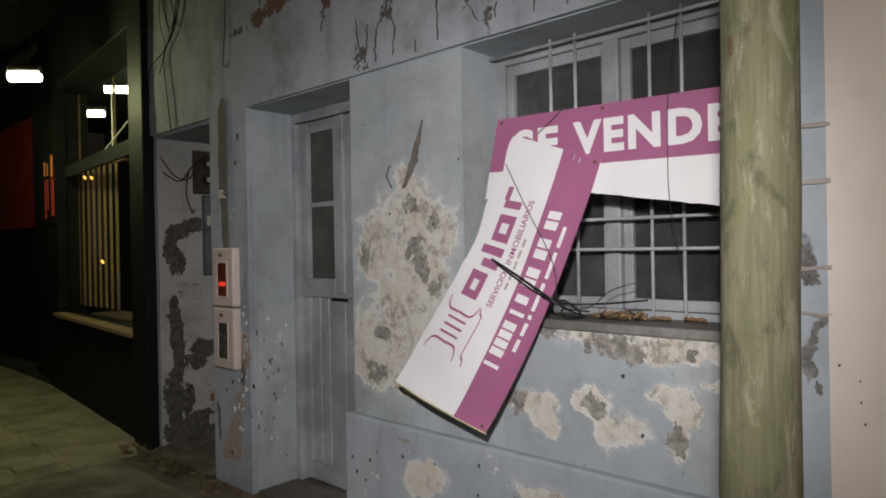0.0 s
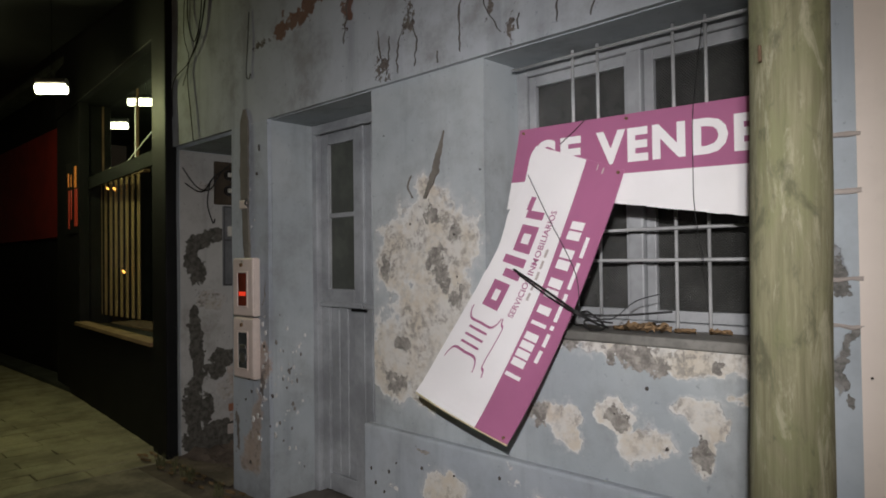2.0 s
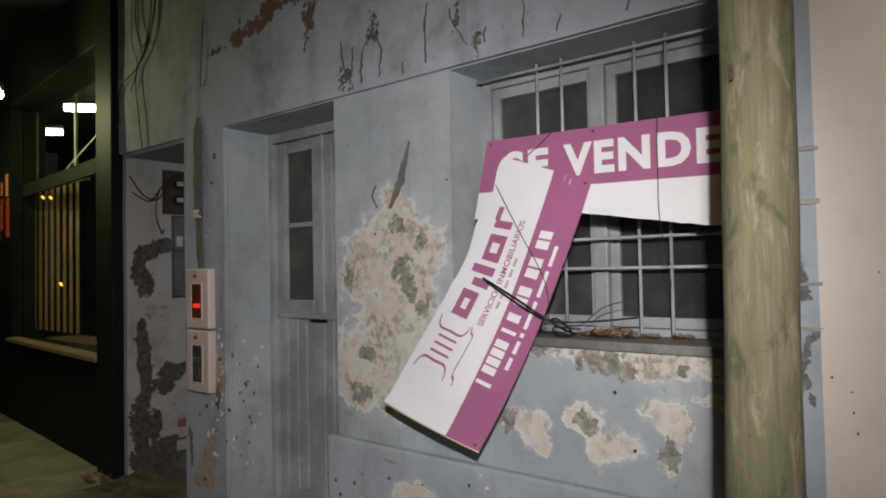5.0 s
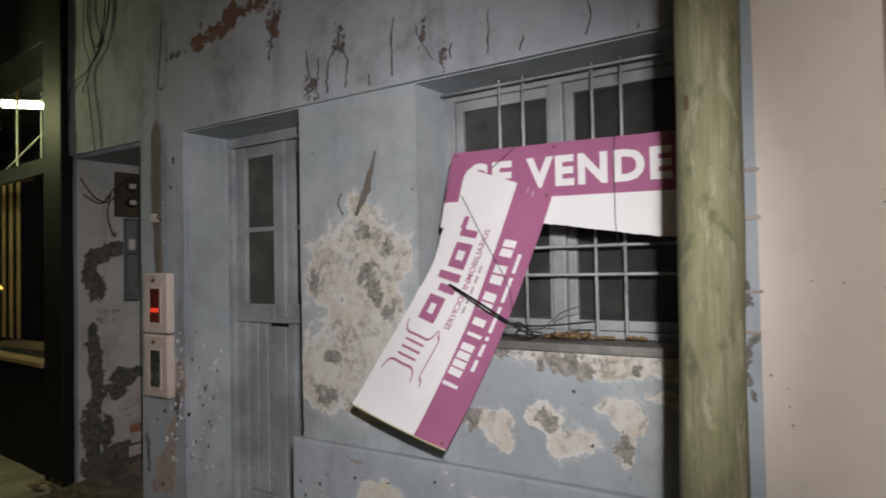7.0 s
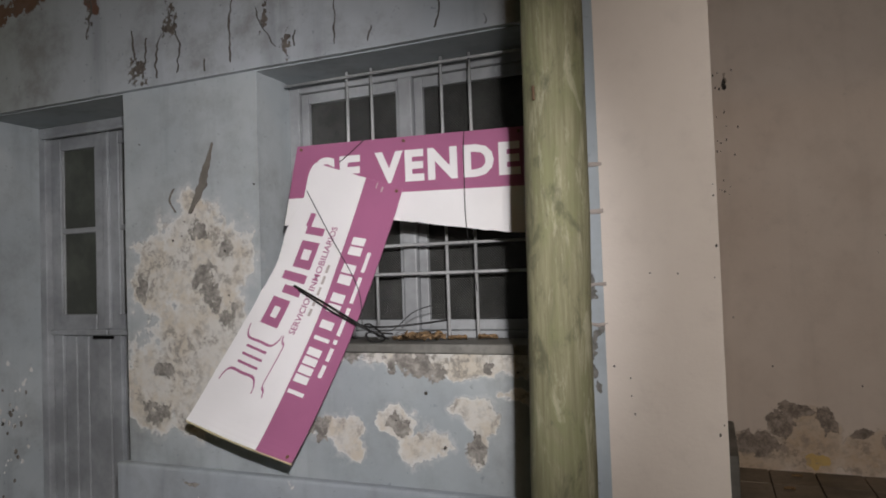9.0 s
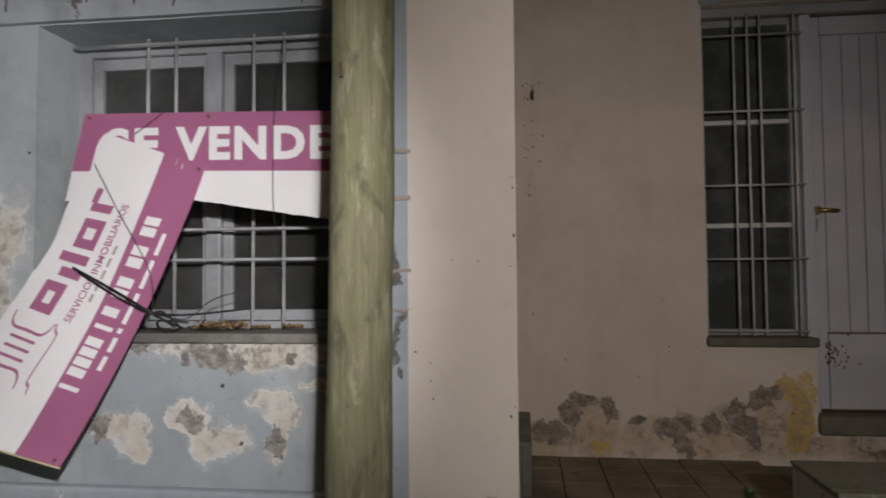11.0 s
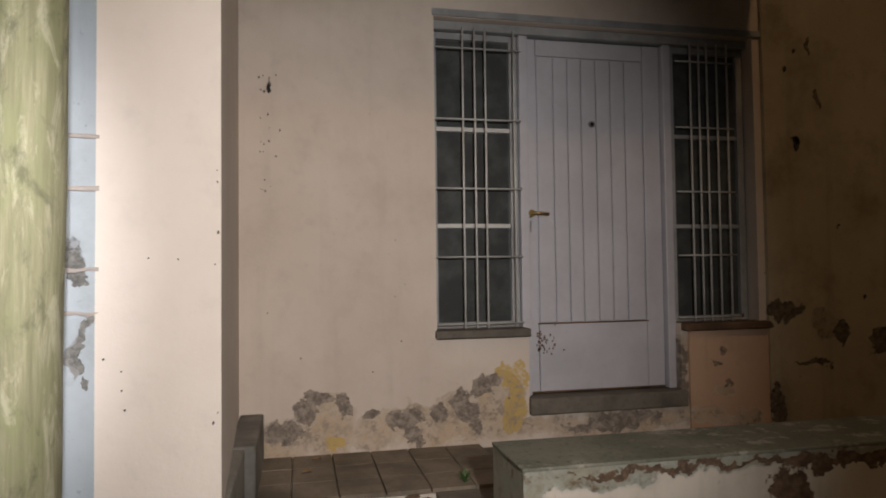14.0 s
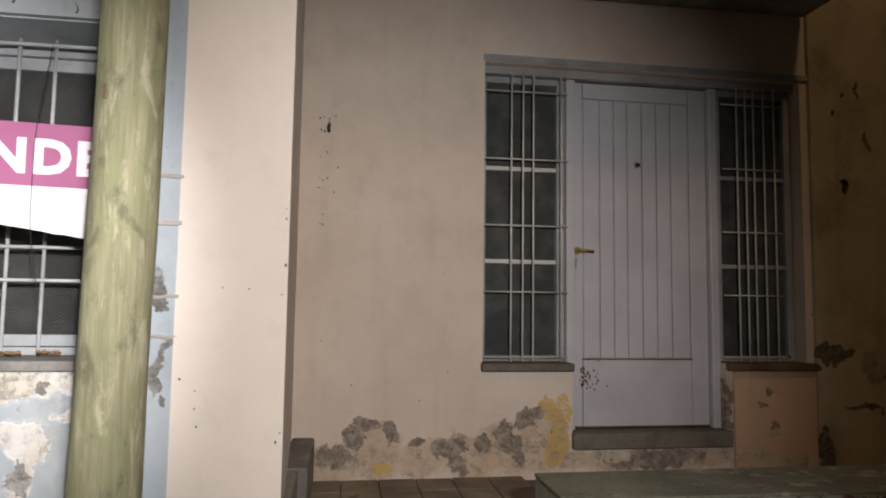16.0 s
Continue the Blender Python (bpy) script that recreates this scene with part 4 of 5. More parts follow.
def fuse_board():
    f = thing("fuse_board", "old brown wooden fuse board with porcelain fuses in the niche", "fuse board", (-4.87, 2.55, 2.18))
    part("board", block(-4.878, -4.84, 2.475, 2.66, 2.15, 2.49, 0.006), fuse_wood, f)
    for z in (2.385, 2.26):
        p = part("fuse", rod([(-4.84, 2.585, z), (-4.825, 2.585, z), (-4.815, 2.585, z)], 0.042, 16), fuse_black, f)
        part("cap", block(-4.816, -4.80, 2.56, 2.612, z - 0.018, z + 0.018, 0.006), porcelain, p)
    c = thing("metal_cabinet", "narrow grey metal cabinet with two dusty panes in the niche", "cabinet", (-4.86, 2.6, 1.5))
    part("body", block(-4.879, -4.862, 2.545, 2.66, 1.505, 2.14, 0.004), cabinet_grey, c)
    for y in (2.545, 2.648):
        part("stile", block(-4.862, -4.85, y, y + 0.012, 1.505, 2.14, 0.003), cabinet_dark, c)
    for z in (1.505, 1.86, 2.126):
        part("rail", block(-4.862, -4.85, 2.557, 2.648, z, z + 0.014, 0.003), cabinet_dark, c)
    for z0, z1 in ((1.519, 1.86), (1.874, 2.126)):
        part("pane", block(-4.862, -4.857, 2.557, 2.648, z0, z1), pane_grey, c)
    part("paper", block(-4.857, -4.855, 2.58, 2.63, 1.90, 1.98), porcelain, c, "torn pale label")
    red_brick = plain("exposed_brick", (0.30, 0.13, 0.075), 0.9, grain=50, vary=0.4, bump=0.6)
    lime_brick = plain("whitewashed_brick", (0.44, 0.39, 0.35), 0.9, grain=50, vary=0.4, bump=0.6)
    reveal = bpy.data.objects["wall_niche"]
    for y0, y1, z0, z1, m in ((2.58, 2.68, 0.80, 0.86, lime_brick), (2.60, 2.68, 0.72, 0.78, lime_brick), (2.59, 2.68, 0.50, 0.56, red_brick), (2.60, 2.68, 0.42, 0.48, lime_brick), (2.58, 2.68, 0.32, 0.40, lime_brick)):
        part("brick", block(-4.885, -4.868, y0, y1, z0, z1, 0.006), m, reveal)


cabinet_grey = plain("grey_cabinet_paint", (0.22, 0.225, 0.23), 0.6, grain=40, vary=0.4, bump=0.2)
cabinet_dark = plain("dark_cabinet_frame", (0.07, 0.072, 0.075), 0.6, grain=40, vary=0.4, bump=0.2)
pane_grey = plain("dusty_pane", (0.16, 0.165, 0.17), 0.3, grain=20, vary=0.5)


fuse_board()
for keys, r in (([(-4.30, 2.16, 3.9), (-4.42, 2.155, 3.35), (-4.62, 2.15, 3.15), (-4.86, 2.15, 3.06), (-4.9, 2.16, 2.8)], 0.004),
                ([(-4.33, 2.16, 3.9), (-4.36, 2.155, 3.5), (-4.47, 2.15, 3.28), (-4.62, 2.15, 3.1), (-4.58, 2.15, 2.80), (-4.545, 2.155, 2.57)], 0.004),
                ([(-4.58, 2.16, 3.9), (-4.62, 2.15, 3.52), (-4.50, 2.145, 3.28), (-4.40, 2.15, 3.5), (-4.44, 2.16, 3.9)], 0.004),
                ([(-4.66, 2.16, 3.9), (-4.68, 2.15, 3.4), (-4.60, 2.15, 3.18), (-4.70, 2.15, 3.0)], 0.003)):
    cable("loose_cable", "black cable hanging down the blue wall", keys, r, group="cables on the wall")
for keys in ([(-4.87, 2.22, 2.42), (-4.85, 2.32, 2.28), (-4.83, 2.42, 2.26), (-4.80, 2.50, 2.40), (-4.80, 2.57, 2.46)],
             [(-4.87, 2.24, 2.30), (-4.84, 2.36, 2.24), (-4.82, 2.45, 2.36), (-4.81, 2.53, 2.42)],
             [(-4.82, 2.42, 2.33), (-4.83, 2.40, 2.15), (-4.80, 2.43, 2.0), (-4.81, 2.45, 2.03)]):
    cable("loose_cable", "black cable looping into the fuse board", keys, 0.005, group="cables in the niche")
cable("loose_cable", "thin cable clipped to the pillar", [(-3.77, 2.165, 3.3), (-3.78, 2.16, 3.1), (-3.80, 2.16, 2.9), (-3.77, 2.165, 2.87), (-3.76, 2.165, 2.9)], 0.003)
cl = thing("wall_clip", "small grey box clipped to the pillar", "junction box", (-3.85, 2.172, 2.05))
part("clip", block(-3.885, -3.80, 2.15, 2.172, 2.035, 2.09, 0.006), beige_plastic, cl)
part("hook", rod([(-3.79, 2.16, 2.05), (-3.775, 2.13, 2.06), (-3.765, 2.135, 2.09)], 0.006), black_rubber, cl)


# old chase in the pillar, filled with grey mortar
chase = plain("chase_mortar", (0.165, 0.15, 0.13), 0.9, grain=70, vary=0.3, bump=0.4)
bm = bmesh.new()
rows = []
for k in range(49):
    z = 1.70 + 0.98 * k / 48
    mid = -3.838 + 0.008 * noise.noise((z * 5, 8, 1)) + 0.025 * max(0, (2.1 - z) / 0.4)
    w = (0.048 if z > 2.06 else 0.036) * min(1.0, 0.25 + (2.68 - z) * 9) + 0.011 * noise.noise((z * 13, 3, 1)) + 0.006 * noise.noise((z * 60, 3, 1))
    y = 2.159
    rows.append([bm.verts.new((mid - w, y, z)), bm.verts.new((mid + w, y, z)), bm.verts.new((mid + w, y + 0.012, z)), bm.verts.new((mid - w, y + 0.012, z))])
for p, q in zip(rows, rows[1:]):
    for i in range(4):
        bm.faces.new((p[i], p[(i + 1) % 4], q[(i + 1) % 4], q[i]))
bm.faces.new(rows[0]), bm.faces.new(rows[-1])
part("mortar_strip", bm, chase, bpy.data.objects["wall_pillar"], "grey mortar strip filling an old chase")

# ---------------------------------------------------------------- cracks in the upper wall
CRACKS = [[(-2.5, 2.86), (-2.49, 2.77), (-2.47, 2.68)], [(-2.27, 2.89), (-2.24, 2.81), (-2.21, 2.73), (-2.23, 2.61)], [(-2.31, 2.82), (-2.35, 2.76), (-2.35, 2.6)], [(-1.92, 2.9), (-1.93, 2.74), (-1.93, 2.61)], [(-1.79, 2.84), (-1.75, 2.74), (-1.68, 2.64)], [(-1.6, 2.71), (-1.6, 2.67), (-1.6, 2.63)], [(-2.74, 3.13), (-2.76, 3.0), (-2.79, 2.85)], [(-1.41, 2.82), (-1.41, 2.71), (-1.4, 2.61)], [(-0.96, 2.75), (-0.94, 2.68), (-0.97, 2.6)], [(-1.24, 2.67), (-1.25, 2.63), (-1.26, 2.6)], [(-0.76, 2.63), (-0.76, 2.58)], [(-2.07, 2.66), (-2.07, 2.59)], [(-2.41, 2.81), (-2.43, 2.61)]]
crack_dark = plain("crack_shadow", (0.09, 0.08, 0.07), 0.95)
upper = bpy.data.objects["wall_blue_upper"]
for keys in CRACKS:
    line = []
    for (xa, za), (xb, zb) in zip(keys, keys[1:]):
        n = max(3, int(abs(zb - za) / 0.012))
        line += [(xa + (xb - xa) * k / n, za + (zb - za) * k / n) for k in range(n)]
    bm = bmesh.new()
    rows = []
    for k, (x, z) in enumerate(line):
        x += 0.016 * noise.noise((z * 26, x * 3, 1)) + 0.004 * noise.noise((z * 90, x, 2))
        w = 0.001 + 0.0055 * max(0, noise.noise((z * 14, x * 5, 8)) + 0.15) * math.sin(math.pi * (k + 0.5) / len(line)) ** 0.5
        y = 2.172 + 0.006 * (noise.noise((x * 1.7, z * 1.7, 2.172)) + 0.4 * noise.noise((x * 6, z * 6, 2.172))) - 0.006
        rows.append([bm.verts.new((x - w, y, z)), bm.verts.new((x + w, y, z)), bm.verts.new((x + w * 0.8, y + 0.012, z)), bm.verts.new((x - w * 0.8, y + 0.012, z))])
    for p, q in zip(rows, rows[1:]):
        for i in range(4):
            bm.faces.new((p[i], p[(i + 1) % 4], q[(i + 1) % 4], q[i]))
    part("crack", bm, crack_dark, upper)

# ---------------------------------------------------------------- cream house: door between barred windows
def steel_door():
    d = thing("front_door", "pale grey ribbed metal front door with a brass handle, shut", "door", (1.9, 3.5, 0.905))
    part("frame_side", block(1.44, 1.492, 3.455, 3.545, 0.905, 2.935, 0.005), steel_door_paint, d)
    part("frame_side", block(2.335, 2.385, 3.455, 3.545, 0.905, 2.935, 0.005), steel_door_paint, d)
    part("frame_head", block(0.942, 2.898, 3.45, 3.55, 2.94, 2.988, 0.005), frame_paint, d)
    leaf = part("door_leaf", block(1.494, 2.333, 3.512, 3.535, 0.912, 2.933, 0.003), steel_door_paint, d)
    part("stile", block(1.496, 1.55, 3.495, 3.512, 0.914, 2.931, 0.003), steel_door_paint, leaf)
    part("stile", block(2.225, 2.331, 3.495, 3.512, 0.914, 2.931, 0.003), steel_door_paint, leaf)
    part("top_panel", block(1.554, 2.221, 3.495, 3.512, 2.838, 2.931, 0.003), steel_door_paint, leaf)
    part("kick_panel", block(1.554, 2.221, 3.493, 3.512, 0.914, 1.298, 0.003), steel_door_paint, leaf)
    xs = (1.556, 1.658, 1.746, 1.831, 1.924, 2.015, 2.106, 2.219)
    for a, b in zip(xs, xs[1:]):
        part("slat", block(a + 0.003, b - 0.003, 3.497, 3.512, 1.305, 2.832, 0.003, 1), steel_door_paint, leaf)
    part("rust_line", block(1.545, 2.23, 3.4895, 3.4932, 1.296, 1.304), rust_wood, leaf, "rusty seam over the kick panel")
    part("rust_line", block(1.496, 2.331, 3.4895, 3.4945, 0.912, 0.920), rust_wood, leaf, "rusty lower door edge")
    h = part("handle", rod([(1.50, 3.455, 1.925), (1.56, 3.452, 1.925), (1.605, 3.455, 1.92)], 0.009, 10), brass, leaf, "worn brass lever", True)
    part("rose", rod([(1.505, 3.495, 1.925), (1.505, 3.452, 1.925)], 0.021, 16), brass, h)
    lock = part("lock_plate", block(1.475, 1.515, 3.488, 3.495, 1.82, 1.885, 0.003), steel, leaf)
    part("keyhole", rod([(1.495, 3.489, 1.848), (1.495, 3.484, 1.848)], 0.009, 12), black_paint, lock)
    eye = part("peephole", rod([(1.894, 3.497, 2.45), (1.894, 3.490, 2.45)], 0.019, 20), steel, leaf, "round peephole")
    part("lens", rod([(1.896, 3.490, 2.45), (1.896, 3.487, 2.45)], 0.010, 14), black_paint, eye)
    for k in range(44):
        x, z = 1.53 + abs(random.gauss(0.03, 0.07)), 1.19 + random.gauss(0, 0.032)
        w, hh = random.uniform(0.004, 0.011), random.uniform(0.008, 0.018)
        part("paint_chip", block(x, x + w, 3.4905, 3.4945, z, z + hh), rust_wood, leaf)


steel_door()


def cream_window(x0, x1, bars, right):
    w = thing("window", "tall dark window with a pale frame beside the metal door", "window", ((x0 + x1) / 2, 3.52, 1.29), "windows beside the door")
    part("stile", block(x0, x0 + 0.025, 3.49, 3.55, 1.29, 2.937, 0.003), frame_paint, w)
    part("stile", block(x1 - 0.045, x1, 3.49, 3.55, 1.29, 2.937, 0.003), frame_paint, w)
    part("head", block(x0 + 0.025, x1 - 0.045, 3.49, 3.55, 2.90, 2.937, 0.003), frame_paint, w)
    part("foot", block(x0 + 0.025, x1 - 0.045, 3.49, 3.55, 1.29, 1.32, 0.003), frame_paint, w)
    for z in (1.855, 2.395):
        part("glazing_bar", block(x0 + 0.025, x1 - 0.045, 3.495, 3.54, z - 0.012, z + 0.012, 0.003), white_bar if not right else frame_paint, w)
    for z0, z1 in ((1.32, 1.843), (1.867, 2.383), (2.407, 2.90)):
        part("pane", block(x0 + 0.022, x1 - 0.043, 3.518, 3.523, z0, z1), dark_glass, w, "dark glass pane")
    g = thing("window_grille", "thin pale iron bars in front of the tall window", "window grille", ((x0 + x1) / 2, 3.43, 1.29), "grilles beside the door")
    for x in bars:
        part("upright_bar", rod([(x, 3.43, 1.29), (x, 3.43, 2.95)], 0.0055), white_bar, g, smooth=True)
    for z in (1.316, 1.68, 2.055, 2.436, 2.83):
        part("cross_bar", rod([(x0 - 0.005, 3.42, z), (x1 if not right else 2.775, 3.42, z)], 0.005), bar_paint, g, smooth=True)
    sh = thing("roller_shutter", "grey slatted blind hanging behind the glass", "blind", ((x0 + x1) / 2, 3.6, 1.3))
    n = 15
    for k in range(n):
        z = 1.32 + k * 0.105
        part("slat", block(x0 + 0.03, x1 - 0.06 - (0.12 if right else 0.03), 3.585, 3.595, z, z + 0.10, 0.002, 1), shutter_slat, sh)


cream_window(0.945, 1.438, (1.106, 1.174, 1.235, 1.40), False)
cream_window(2.40, 2.895, (2.50, 2.557, 2.61, 2.676, 2.745), True)
structure("window_sill_2", block(0.93, 1.452, 3.345, 3.47, 1.245, 1.288, 0.008), concrete_dark, "cement sill with a chipped front edge", "window sill")
structure("window_sill_3", block(2.384, 2.945, 3.345, 3.47, 1.245, 1.288, 0.008), rust_wood, "brown cement sill", "window sill")
structure("lintel_edge", block(0.93, 2.96, 3.385, 3.40, 2.992, 3.03, 0.004), frame_paint, "thin edge over the door and windows", "lintel")

# ---------------------------------------------------------------- shopfront to the left
shop = thing("shopfront", "black painted shopfront with a large lit display window", "shopfront", (-7.0, 2.2, G))
part("corner_post", block(-5.27, -4.935, 2.12, 2.6, G, 5.2, 0.01), black_paint, shop)
part("stall_riser", block(-9.2, -5.272, 2.16, 2.5, G - 0.05, 1.02, 0.01), black_paint, shop)
part("fascia", block(-9.2, -5.272, 2.14, 2.5, 3.50, 5.2, 0.01), black_paint, shop)
part("window_ledge", block(-7.95, -5.28, 2.10, 2.24, 1.022, 1.06, 0.006), curtain_cloth, shop, "pale ledge under the display window")
part("mullion", block(-8.01, -7.95, 2.15, 2.26, 1.02, 3.50, 0.005), black_paint, shop)
part("pane", block(-7.95, -5.275, 2.20, 2.21, 1.06, 3.495), shop_glass, shop, "clear display window").visible_shadow = False
part("side_wall", block(-9.2, -8.02, 2.16, 2.5, 1.022, 3.498, 0.005), black_paint, shop)
part("transom", block(-7.948, -5.276, 2.24, 2.27, 2.53, 2.66, 0.004), black_paint, shop)
turn = Vector((-4.93, 2.2, 0))
shop.matrix_world = Matrix.Translation(turn) @ Matrix.Rotation(radians(-5.5), 4, "Z") @ Matrix.Translation(Vector((-7.0, 2.2, G)) - turn)
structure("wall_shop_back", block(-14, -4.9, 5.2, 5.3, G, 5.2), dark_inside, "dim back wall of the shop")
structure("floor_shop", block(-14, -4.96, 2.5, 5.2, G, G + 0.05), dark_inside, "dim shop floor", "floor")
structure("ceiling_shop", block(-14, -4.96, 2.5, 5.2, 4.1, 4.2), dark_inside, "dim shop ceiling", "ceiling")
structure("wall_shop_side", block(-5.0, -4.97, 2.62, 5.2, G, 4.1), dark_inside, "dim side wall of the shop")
structure("wall_red", block(-20, -9.1, 2.7, 2.9, 2.05, 3.5, 0.01), red_paint, "dark red panel on the next building")
structure("wall_far_upper", block(-20, -9.1, 2.75, 2.9, 3.5, 5.6), black_paint, "black wall over the red panel")
structure("wall_far_base", block(-20, -9.1, 2.76, 2.9, G, 2.05), black_paint, "black wall under the red panel")

bl = thing("vertical_blind", "ochre vertical blind hanging in the display window", "blind", (-6.6, 2.7, 1.1))
part("rail", block(-8.2, -6.75, 2.68, 2.74, 2.62, 2.65), rust_wood, bl)
for x in (-8.0, -7.0):
    part("hanger", block(x, x + 0.02, 2.70, 2.72, 2.65, 4.1), rust_wood, bl)
for k in range(8):
    x = -8.05 + k * 0.155
    bm = block(x, x + 0.065, 2.69, 2.70, 1.12, 2.62, 0.003, 1)
    part("strip", bm, curtain_cloth, bl)


def tube_lamp(p, length, along, outside):
    t = thing("strip_lamp", "glowing strip lamp " + ("under the shop canopy" if outside else "hanging in the shop"), "lamp", p, "shop lamps")
    a = Vector(along).normalized() * length / 2
    part("tube", rod([Vector(p) - a, Vector(p) - a * 0.86, Vector(p) + a * 0.86, Vector(p) + a], 0.045, 12), lamp_glow, t, "bright greenish-white tube", True)
    part("housing", rod([Vector(p) - a * 1.05 + Vector((0, 0, 0.055)), Vector(p) + a * 1.05 + Vector((0, 0, 0.055))], 0.035, 8), steel, t)
    part("cord", rod([Vector(p) + Vector((0, 0, 0.06)), Vector(p) + Vector((0, 0, 0.8))], 0.005, 6), black_rubber if outside else steel, t)


tube_lamp((-6.23, 1.7, 3.19), 0.24, (0.656, 0.755, 0), True)
# second strip lamp added out of view, supposed from the bright far pavement
tube_lamp((-8.9, 1.3, 3.19), 0.24, (0.656, 0.755, 0), True)
tube_lamp((-9.2, 3.2, 3.53), 0.46, (0.656, 0.755, 0), False)
tube_lamp((-8.0, 3.2, 3.63), 0.40, (0.656, 0.755, 0), False)
lamp("canopy_light", "POINT", pose(-6.25, 1.62, 3.12), 42, (0.97, 1.0, 0.5), shadow_soft_size=0.03)
# light of the added unseen lamp, brightens the far end of the paving
lamp("canopy_light", "POINT", pose(-8.9, 1.22, 3.12), 11, (0.97, 1.0, 0.5), shadow_soft_size=0.03)
lamp("shop_light", "POINT", pose(-8.2, 3.9, 3.3), 26, (0.95, 1.0, 0.6), shadow_soft_size=0.03)
structure("canopy", block(-20, -5.3, 0.9, 2.14, 3.95, 4.05), black_paint, "black canopy over the shopfront", "canopy")
sw = thing("wire_rack", "thin white wire display rack in the shop window", "rack", (-6.2, 2.5, 2.6))
for a, b in (((-6.9, 2.5, 2.63), (-6.0, 2.5, 2.95)), ((-6.9, 2.5, 2.63), (-5.95, 2.5, 2.63)), ((-6.0, 2.5, 2.95), (-5.95, 2.5, 2.63)), ((-6.5, 2.5, 2.65), (-6.5, 2.5, 3.3)), ((-6.05, 2.5, 2.65), (-6.05, 2.5, 3.3))):
    part("wire", rod([a, b], 0.006, 6), white_bar, sw)
for k, (x, z) in enumerate(((-7.55, 2.52), (-7.35, 2.50), (-7.1, 1.62))):
    b = thing("amber_bulb", "small amber bulb glowing in the shop", "bulb", (x, 2.6, z), "amber bulbs")
    part("glass", rod([(x, 2.6, z), (x + 0.035, 2.6, z - 0.02)], 0.012, 8), ember, b)
structure("shop_shelf", block(-8.3, -5.3, 2.85, 3.25, G, 1.0, 0.01), rust_wood, "low brown counter behind the display window", "counter")
pl = thing("potted_plant", "tall leafy green plant behind the shop glass", "plant", (-6.1, 2.95, 1.0))
part("pot", rod([(-6.1, 2.95, 1.0), (-6.1, 2.95, 1.14)], 0.09, 16), rust_wood, pl)
for k in range(46):
    a, h = random.uniform(0, math.tau), random.uniform(0.2, 0.8)
    base = Vector((-6.1 + random.uniform(-0.05, 0.05), 2.95, 1.12))
    tip = base + Vector((0.22 * math.cos(a) * h, 0.15 * math.sin(a) * h, h))
    side = Vector((0.012, 0.006, 0))
    bm = bmesh.new()
    mid = base.lerp(tip, 0.55) + Vector((0, 0, 0.06))
    v = [bm.verts.new(p) for p in (base, mid - side, tip, mid + side)]
    bm.faces.new(v)
    part("leaf", bm, green_leaf, pl)

ns = thing("glowing_sign", "small red and orange glowing sign beside the display window", "sign", (-8.2, 2.45, 2.1))
part("back_board", block(-8.46, -8.00, 2.455, 2.47, 2.04, 2.86, 0.004), black_paint, ns)
for x, w, z0, z1, m in ((-8.36, 0.03, 2.58, 2.74, sign_amber), (-8.26, 0.02, 2.58, 2.72, sign_amber), (-8.14, 0.07, 2.56, 2.80, sign_amber), (-8.34, 0.03, 2.10, 2.54, sign_red), (-8.26, 0.03, 2.2, 2.54, sign_red), (-8.13, 0.09, 2.12, 2.54, sign_red)):
    part("light_bar", block(x, x + w, 2.448, 2.455, z0, z1, 0.003), m, ns)

# earth and rubble swept into the niche
bm = bmesh.new()
nx, ny = 24, 18
grid = [[bm.verts.new((-4.90 + 0.90 * i / nx, 2.13 + 0.62 * j / ny, G + 0.012 + (0.075 * (0.5 + noise.noise((i * 0.45, j * 0.45, 3))) + 0.03 * noise.noise((i * 1.7, j * 1.7, 9))) * min(1, j / 5) * (0.45 + 0.55 * abs(i / nx - 0.5) * 2))) for i in range(nx + 1)] for j in range(ny + 1)]
for j in range(ny):
    for i in range(nx):
        bm.faces.new((grid[j][i], grid[j][i + 1], grid[j + 1][i + 1], grid[j + 1][i]))
structure("ground_niche", bm, dust, "dark earth and rubble on the niche floor", "ground")

# ---------------------------------------------------------------- specks, chips and nail holes in the walls
def specks(wall, y, spots, mat):
    """Small ragged holes and splashes: (x, z, spread x, spread z, count, size)."""
    owner = bpy.data.objects[wall]
    for x, z, sx, sz, count, size in spots:
        for k in range(count):
            px, pz, r = random.gauss(x, sx), random.gauss(z, sz), size * random.uniform(0.4, 1.3)
            bm = bmesh.new()
            n = 7
            rim = [bm.verts.new((px + r * (0.6 + 0.5 * random.random()) * math.cos(i * math.tau / n), y - 0.0012, pz + 1.5 * r * (0.6 + 0.5 * random.random()) * math.sin(i * math.tau / n))) for i in range(n)]
            back = [bm.verts.new((v.co.x, y + 0.006, v.co.z)) for v in rim]
            bm.faces.new(rim)
            for i in range(n):
                bm.faces.new((rim[i], rim[(i + 1) % n], back[(i + 1) % n], back[i]))
            part("speck", bm, mat, owner)


